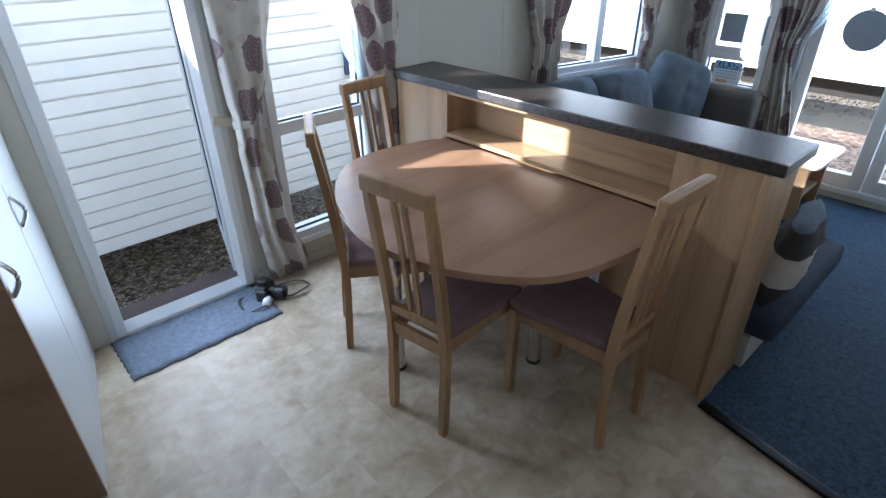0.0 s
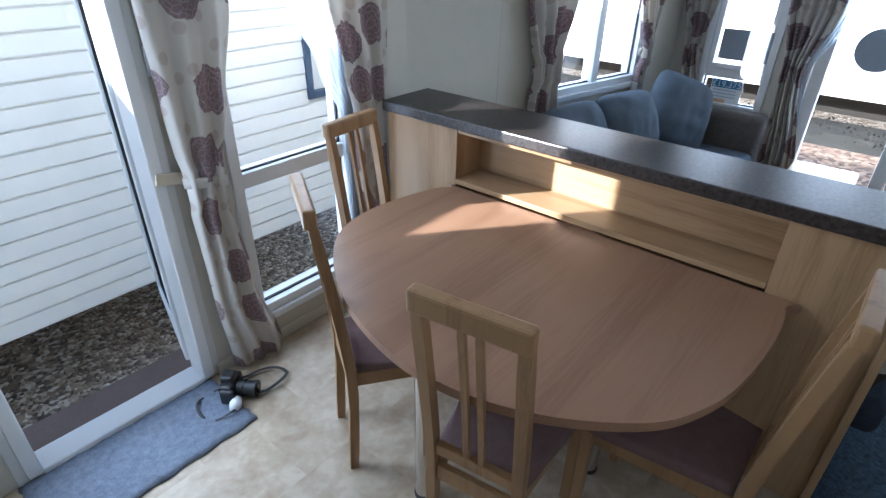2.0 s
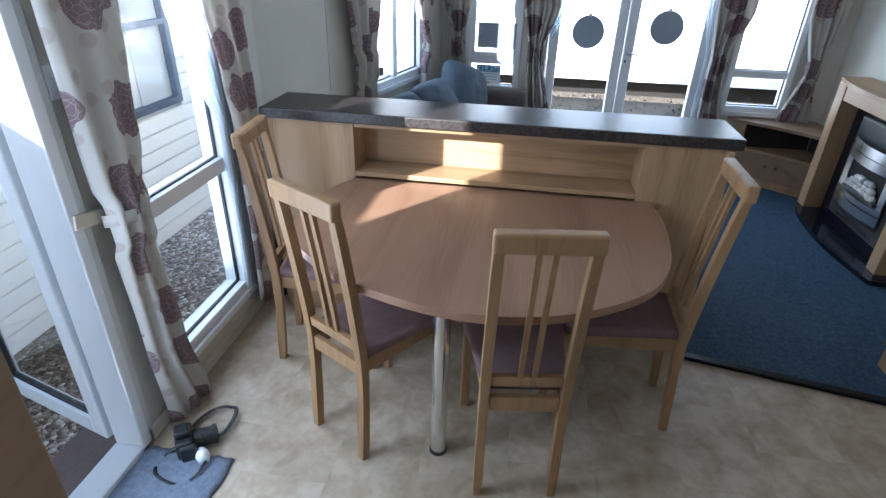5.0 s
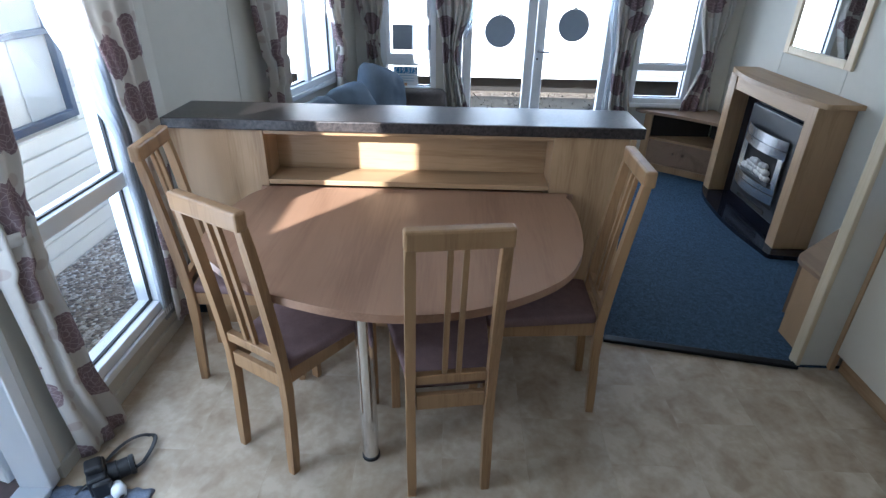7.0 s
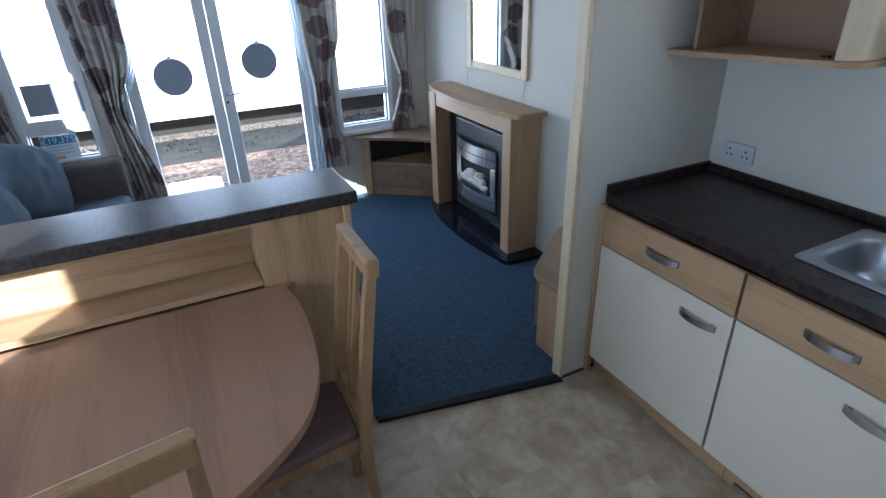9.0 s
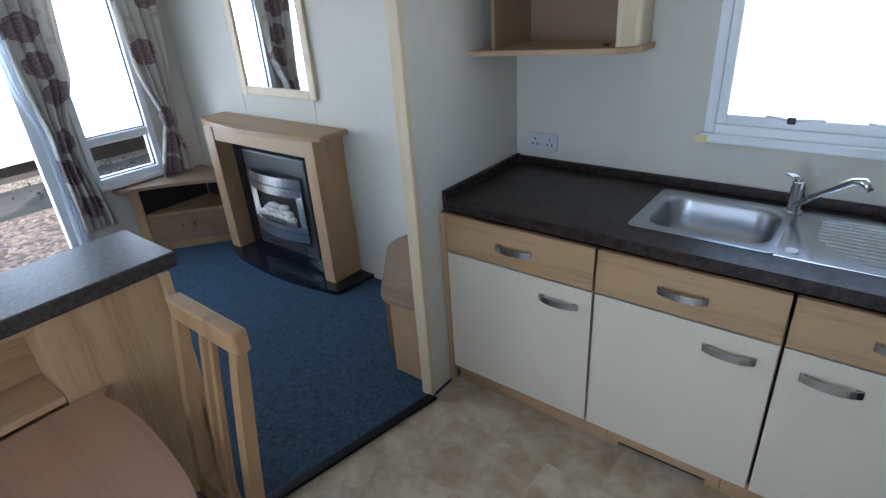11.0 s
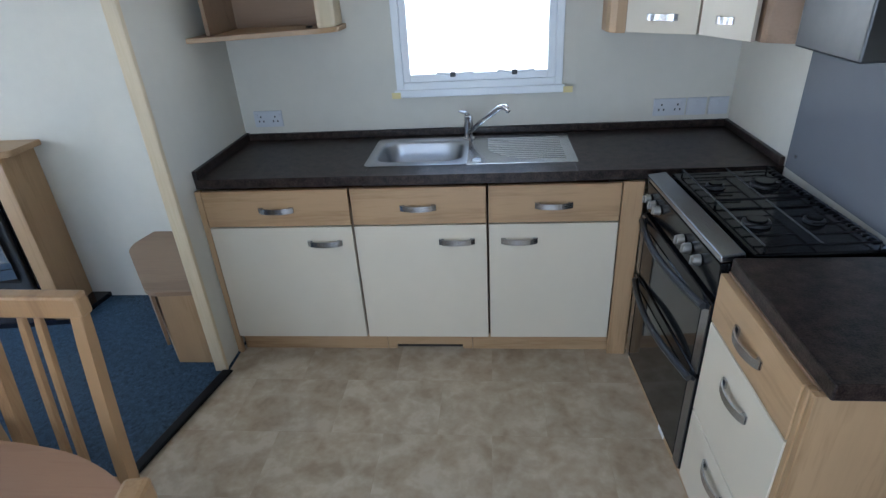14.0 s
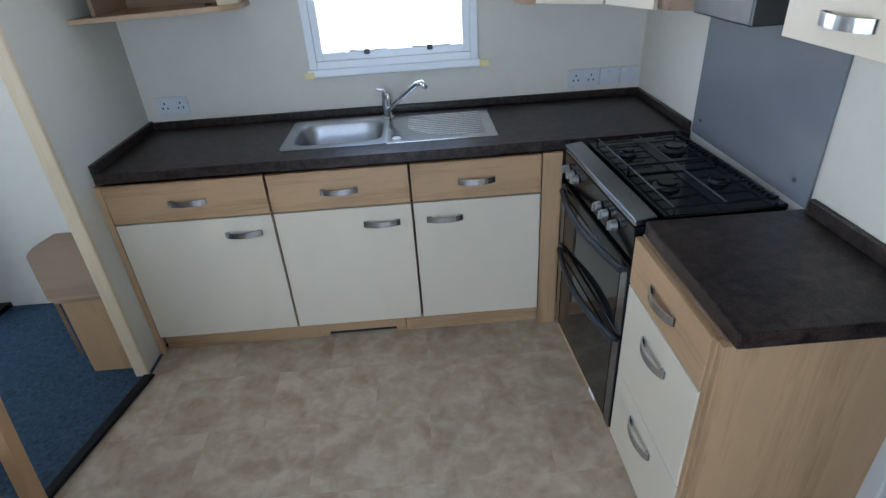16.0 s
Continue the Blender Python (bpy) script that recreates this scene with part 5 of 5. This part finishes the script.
for z0, z1 in ((0.505, 0.560), (0.565, 0.625), (0.205, 0.265), (0.270, 0.305)):
    part("fire_band", bowed(2.79, 3.31, z0, z1, -0.862, 0.045), "steel", fp, "bowed polished steel band")
for x0, x1 in ((2.79, 2.85), (3.25, 3.31)):
    part("fire_side", box(x0, -0.864, 0.306, x1, -0.850, 0.504, 0.002), "steel", fp)
part("ember_tray", box(2.86, -0.866, 0.306, 3.24, -0.835, 0.330, 0.003), "charcoal", fp)
rng = random.Random(5)
for i in range(26):
    r = rng.uniform(0.018, 0.030)
    bm = bmesh.new()
    bmesh.ops.create_icosphere(bm, subdivisions=2, radius=r)
    for v in bm.verts:
        v.co = Vector((v.co.x * 1.25, v.co.y * 0.8, v.co.z * 0.8)) * (1 + 0.06 * noise.noise(v.co * 40 + Vector((i, 0, 0))))
    row, col = (0, i) if i < 11 else (1, i - 11) if i < 20 else (2, i - 20)
    at = (2.90 + col * 0.031 + row * 0.035 + rng.uniform(-0.006, 0.006), -0.848 + rng.uniform(-0.010, 0.004), 0.345 + row * 0.032)
    part("pebble", turned(bm, Matrix.Translation(at)), "pebble", fp, smooth=True)
part("control_slot", box(2.86, -0.9, 0.105, 3.24, -0.866, 0.135, 0.004), "dark_gap", fp)

mir = thing("wall_mirror", (3.05, LY, 1.3), "wall mirror in a pale wooden frame above the fireplace", "mirror")
mx0, mx1, mz0, mz1 = 2.66, 3.38, 1.075, 1.72
bm = box(mx0, LY + 0.001, mz0, mx0 + 0.06, LY + 0.022, mz1, 0.005)
box(mx1 - 0.06, LY + 0.001, mz0, mx1, LY + 0.022, mz1, 0.005, bm=bm)
box(mx0 + 0.06, LY + 0.001, mz0, mx1 - 0.06, LY + 0.022, mz0 + 0.05, 0.005, bm=bm)
box(mx0 + 0.06, LY + 0.001, mz1 - 0.05, mx1 - 0.06, LY + 0.022, mz1, 0.005, bm=bm)
part("mirror_frame", bm, "pale", mir)
part("mirror_glass", box(mx0 + 0.055, LY + 0.001, mz0 + 0.045, mx1 - 0.055, LY + 0.010, mz1 - 0.045), "mirror", mir)

# ---- corner television unit ----
tv = thing("corner_unit", (3.95, -0.75, 0), "low oak corner unit with an open shelf and one drawer", "cabinet")
tvo = fillet([(4.118, LY + 0.03), (3.62, LY + 0.03), (3.60, -0.87), (3.83, -0.66), (4.06, -0.33), (4.118, -0.31)], [0, 0.02, 0.05, 0.15, 0.03, 0], 6)
part("top_board", prism(tvo, 0.485, 0.508, 0.004), "shade_oak", tv)
tvi = [(4.116, LY + 0.032), (3.70, LY + 0.032), (3.70, -0.90), (4.08, -0.42), (4.116, -0.42)]
part("plinth", prism(tvi, 0.0, 0.045), "oak_v", tv)
part("bottom_board", prism(tvi, 0.045, 0.062), "oak_v", tv)
part("shelf_board", prism(tvi, 0.268, 0.285), "oak_v", tv)
part("side_panel", slab((3.70, -0.90), (3.62, LY + 0.05), 0.0, 0.485, -0.018), "oak_v", tv)
part("back_board", slab((4.09, -0.40), (4.10, -0.95), 0.062, 0.485, -0.012), "dark_gap", tv)
part("back_board", slab((3.74, -0.965), (4.09, -0.965), 0.062, 0.485, -0.012), "dark_gap", tv)
part("front_upright", slab((3.745, -0.862), (3.70, -0.915), 0.0, 0.485, -0.02), "oak_v", tv)
part("front_upright", slab((4.10, -0.40), (4.06, -0.45), 0.0, 0.485, -0.02), "oak_v", tv)
d = part("drawer_front", slab((4.055, -0.44), (3.735, -0.855), 0.066, 0.266, 0.016), "shade_oak", tv, "brown oak drawer front")
handle_on((4.055, -0.44), (3.735, -0.855), 0.5, 0.178, d, 0.05).data.materials[0] = M["chrome"]

# ---- small corner cabinet at the partition ----
cc = thing("low_cabinet", (1.75, -0.7, 0), "low oak cabinet with a chamfered corner against the partition", "cabinet")
cco = fillet([(1.476, LY + 0.001), (1.476, -0.385), (1.665, -0.375), (1.72, -0.40), (2.03, -0.78), (2.045, -0.86), (2.02, LY + 0.001)], [0, 0, 0.03, 0.03, 0.04, 0.03, 0], 5)
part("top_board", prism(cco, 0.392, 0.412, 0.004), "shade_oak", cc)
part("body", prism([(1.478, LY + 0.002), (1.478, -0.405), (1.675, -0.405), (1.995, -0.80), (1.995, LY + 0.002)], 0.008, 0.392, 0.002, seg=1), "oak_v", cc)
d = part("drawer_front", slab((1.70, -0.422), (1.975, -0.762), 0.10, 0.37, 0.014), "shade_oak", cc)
handle_on((1.975, -0.762), (1.70, -0.422), 0.55, 0.30, d, 0.045)

# ---- sofa and cushions ----


def pillow(w, h, t, n=24, puff=0.5, wrinkle=0.028, seed=0):
    """A stuffed cushion in the plane of x and z, its thickness along y."""
    bm = bmesh.new()
    rows = {}
    for s in (-1, 1):
        for i in range(n + 1):
            for j in range(n + 1):
                u, v = -1 + 2 * i / n, -1 + 2 * j / n
                k = ((1 - abs(u) ** 2.6) * (1 - abs(v) ** 2.6)) ** puff
                pin = 1 - 0.03 * (u * u) * (1 - v * v) - 0.10 * (u * v) ** 4
                pin2 = 1 - 0.03 * (v * v) * (1 - u * u) - 0.10 * (u * v) ** 4
                w_ = wrinkle * noise.noise(Vector((u * 2.2 + seed, v * 2.2, s * 3.0))) * k + 0.35 * wrinkle * noise.noise(Vector((u * 6 + seed, v * 3, s))) * k
                if k < 1e-6 and s == 1:
                    rows[s, i, j] = rows[-1, i, j]
                else:
                    rows[s, i, j] = bm.verts.new((u * w / 2 * pin2, s * t / 2 * k + w_, v * h / 2 * pin))
    for s in (-1, 1):
        for i in range(n):
            for j in range(n):
                bm.faces.new((rows[s, i, j], rows[s, i + 1, j], rows[s, i + 1, j + 1], rows[s, i, j + 1]))
    return bm


sofa = thing("corner_sofa", (3.2, 1.9, 0), "blue-grey corner sofa with a brown-grey arm", "sofa")
LM = SKEW
part("seat_base", turned(box(0.05, -0.78, 0.05, 1.75, -0.10, 0.25, 0.02, 3), LM), "arm", sofa)
part("seat_cushion", turned(box(0.05, -0.80, 0.25, 0.88, -0.22, 0.43, 0.05, 4), LM), "sofa", sofa, smooth=True)
part("seat_cushion", turned(box(0.89, -0.80, 0.25, 1.72, -0.22, 0.43, 0.05, 4), LM), "sofa", sofa, smooth=True)
part("back_rest", turned(box(0.05, -0.24, 0.2, 2.0, -0.07, 0.60, 0.05, 4), LM), "sofa", sofa, smooth=True)
part("front_seat", box(3.42, 1.30, 0.25, 4.02, 1.84, 0.43, 0.05, 4), "sofa", sofa, smooth=True)
part("front_base", box(3.44, 1.32, 0.05, 4.02, 1.84, 0.25, 0.02, 3), "arm", sofa)
part("arm_rest", box(3.84, 1.29, 0.2, 4.03, 1.90, 0.66, 0.05, 4), "arm", sofa, "brown-grey woven arm rest", smooth=True)
for i, (u, v, z, w, h, rx, rz, sd) in enumerate(((0.90, -0.33, 0.635, 0.50, 0.42, -24, 3, 1), (1.35, -0.34, 0.64, 0.48, 0.42, -22, -5, 2))):
    cs = thing("cushion", tuple((LM @ Vector((u, v, 0.43)))), "slate-blue back cushion on the sofa", "cushion", "sofa cushions")
    part("cover", turned(pillow(w, h, 0.25, puff=0.5, wrinkle=0.022, seed=sd), LM @ pose(u, v, z, rx, 0, rz)), "cushion", cs, smooth=True)
cs = thing("cushion", (3.72, 1.88, 0.43), "large slate-blue cushion standing in the sofa's corner", "cushion", "sofa cushions")
part("cover", turned(pillow(0.46, 0.46, 0.26, puff=0.5, wrinkle=0.022, seed=3), pose(3.67, 1.77, 0.650, -22, 22, -36)), "cushion", cs, smooth=True)

# coffee table
cf = thing("coffee_table", (3.75, 0.9, 0), "small oak coffee table with a pale glossy top", "table")
part("tabletop", prism(rounded(3.48, 0.725, 4.02, 1.08, 0.04), 0.378, 0.40, 0.006), "gloss_top", cf)
for sx in (3.52, 3.93):
    part("side_panel", box(sx, 0.78, 0.006, sx + 0.03, 1.04, 0.378, 0.004), "oak_v", cf)
part("lower_shelf", box(3.55, 0.80, 0.14, 3.93, 1.02, 0.158, 0.002), "oak_x", cf)

# footstool sofa behind the divider, with a patchwork cushion
st = thing("lounge_bench", (2.3, 0.85, 0), "dark blue bench seat on a pale base behind the divider", "bench")
part("base", box(1.90, 0.45, 0.006, 2.56, 1.75, 0.17, 0.004), "pale_cloth", st)
part("seat", box(1.89, 0.37, 0.17, 2.80, 1.80, 0.31, 0.04, 4), "dark_seat", st, "dark blue woven seat", smooth=True)
pc = thing("cushion", (2.05, 0.50, 0.34), "patchwork cushion in black, brown and cream on the bench", "cushion")
PM = pose(2.10, 0.46, 0.50, 8, 0, 6)
for z0, z1, mt in ((-0.20, -0.08, "dark_cloth"), (-0.08, 0.06, "pale_cloth"), (0.06, 0.17, "dark_cloth"), (0.17, 0.20, "sofa")):
    bm = pillow(0.40, 0.40, 0.15, 16, seed=8)
    for z in (z0, z1):
        bmesh.ops.bisect_plane(bm, geom=bm.verts[:] + bm.edges[:] + bm.faces[:], plane_co=(0, 0, z), plane_no=(0, 0, 1 if z == z1 else -1), clear_outer=True)
    part("patch", turned(bm, PM), mt, pc, smooth=True)

# ---- outdoors ----
structure("ground", box(-40, -40, GROUND - 0.1, 60, 40, GROUND), "gravel")
structure("bark_bed", box(5.2, -8, GROUND, 7.35, 9, GROUND + 0.02), "bark")
structure("soil_bed", box(7.35, -8, GROUND, 8.6, 9, GROUND + 0.02), "hedge")
structure("step", box(-0.05, DY + 0.095, -0.12, 0.75, DY + 0.32, -0.03, 0.01), "slab", "brown doorstep below the entrance")
structure("step_block", box(0.0, DY + 0.12, GROUND, 0.70, DY + 0.30, -0.12), "dark_gap")


def sided_caravan(name, label, x0, x1, y0, y1, z0, z1, face, holes=()):
    """A static caravan clad in shiplap boards on the face that is seen."""
    c = thing(name, ((x0 + x1) / 2, (y0 + y1) / 2, GROUND), label, "caravan")
    part("body", box(x0 + 0.01, y0 + 0.01, z0, x1 - 0.01, y1 - 0.01, z1), "siding", c)
    part("roof", box(x0 - 0.02, y0 - 0.03, z1, x1 + 0.02, y1 + 0.02, z1 + 0.03), "charcoal", c)
    if z0 < 1:
        part("chassis", box(x0 + 0.5, y0 + 1.3, GROUND, x1 - 0.5, y1 - 0.35, z0), "dark_gap", c)
    pitch = 0.088
    n = int((z1 - z0) / pitch)
    for i in range(n):
        a = z0 + i * pitch
        spans = [(y0, y1)] if face == "x" else [(x0, x1)]
        for h in holes:
            if h[2] < a + pitch and h[3] > a:
                spans = [(s0, min(s1, h[0])) for s0, s1 in spans if s0 < h[0]] + [(max(s0, h[1]), s1) for s0, s1 in spans if s1 > h[1]]
        for s0, s1 in spans:
            bm = bmesh.new()
            prof = [(0.0, 0.0), (-0.013, 0.0), (-0.015, 0.006), (-0.008, pitch - 0.010), (-0.002, pitch - 0.005), (0.0, pitch)]
            ends = []
            for s in (s0, s1):
                ends.append([bm.verts.new((s, y0 + d, a + z) if face == "y" else (x0 + d, s, a + z)) for d, z in prof])
            for k in range(len(prof) - 1):
                bm.faces.new((ends[0][k], ends[1][k], ends[1][k + 1], ends[0][k + 1]))
            bm.faces.new(ends[0])
            bm.faces.new(ends[1][::-1])
            part("cladding_board", bm, "siding", c)
    return c


NB = sided_caravan("neighbour_caravan", "cream clad static caravan standing close outside the entrance", -3.0, 2.62, 3.33, 6.4, 0.06, 1.60, "y", [(1.90, 2.44, 0.79, 1.60)])
wn_ = part("window", box(1.90, 3.30, 0.79, 1.94, 3.345, 1.585, 0.004), "blue_frame", NB)
for b in (box(2.40, 3.30, 0.79, 2.44, 3.345, 1.585, 0.004), box(1.94, 3.30, 0.79, 2.40, 3.345, 0.83, 0.004), box(1.94, 3.30, 1.545, 2.40, 3.345, 1.585, 0.004), box(1.94, 3.302, 1.22, 2.40, 3.343, 1.25, 0.003)):
    part("window_bar", b, "blue_frame", wn_)
part("pane", box(1.94, 3.325, 0.83, 2.40, 3.329, 1.545), "glass", wn_)
part("drawn_curtain", bowed(2.12, 2.38, 0.83, 1.545, 3.332, 0.0, 0.003), "white_door", wn_)
# unseen wall and boards, added to cut the sunbeam to its edges indoors
SUN_BLOCK = sided_caravan("sun_block_wall", "unseen clad wall added above the neighbouring caravan to block the sun", -3.0, -0.89, 3.33, 3.43, 1.635, 2.8, "y")
part("sun_block_board", box(-0.20, 3.335, 1.63, 0.999, 3.43, 1.78), "siding", SUN_BLOCK)
part("sun_block_board", box(1.0, 3.335, 1.63, 2.62, 3.43, 1.95), "siding", SUN_BLOCK)
part("corner_trim", box(2.62, 3.295, 0.05, 2.66, 3.36, 1.60, 0.004), "white", NB)
FRC = sided_caravan("far_caravan", "pale static caravan seen across the bark bed through the glass doors", 8.6, 12.5, -7.0, 8.0, -0.10, 2.3, "x", [(1.05, 1.55, 1.2, 1.9), (-1.0, -0.5, 1.3, 1.9)])
for y0, y1, z0, z1 in ((1.05, 1.55, 1.2, 1.9), (-1.0, -0.5, 1.3, 1.9)):
    w = part("window", box(8.57, y0, z0, 8.60, y1, z1, 0.005), "pale_cloth", FRC)
for i, (x, y, r) in enumerate(((7.8, -1.4, 0.35), (7.7, 0.4, 0.32), (7.9, 1.9, 0.35), (7.75, 3.2, 0.30))):
    hb = thing("weed_clump", (x, y, GROUND), "low dark growth at the foot of the far caravan", "plant", "growth by the far caravan")
    bm = bmesh.new()
    rg = random.Random(i)
    for k in range(260):
        a, rr, z = rg.uniform(0, math.tau), rg.uniform(0, r), rg.uniform(0, 0.2)
        p = Vector((x + math.cos(a) * rr, y + math.sin(a) * rr * 2.6, GROUND + 0.02 + z))
        d = Vector((rg.uniform(-1, 1), rg.uniform(-1, 1), rg.uniform(0.2, 1))).normalized() * 0.05
        e = d.cross(Vector((0, 0, 1))).normalized() * 0.015
        bm.faces.new([bm.verts.new(q) for q in (p - e, p + d * 0.5 + e, p + d, p + d * 0.4 - e)])
    part("leaves", bm, "hedge", hb, kind="stuff")

# stretched across the whole view, so its sunlit wall turns the window white
KC = thing("back_caravan", (-3.0, -6.0, GROUND), "pale caravan wall widened to fill the kitchen window with white", "caravan")
part("body", box(-8.0, -7.0, -0.1, 6.0, -3.0, 2.2), "siding", KC)
part("chassis", box(-7.6, -6.6, GROUND, 5.6, -3.4, -0.1), "dark_gap", KC)
part("roof", box(-8.1, -7.1, 2.2, 6.1, -2.95, 2.26), "charcoal", KC)
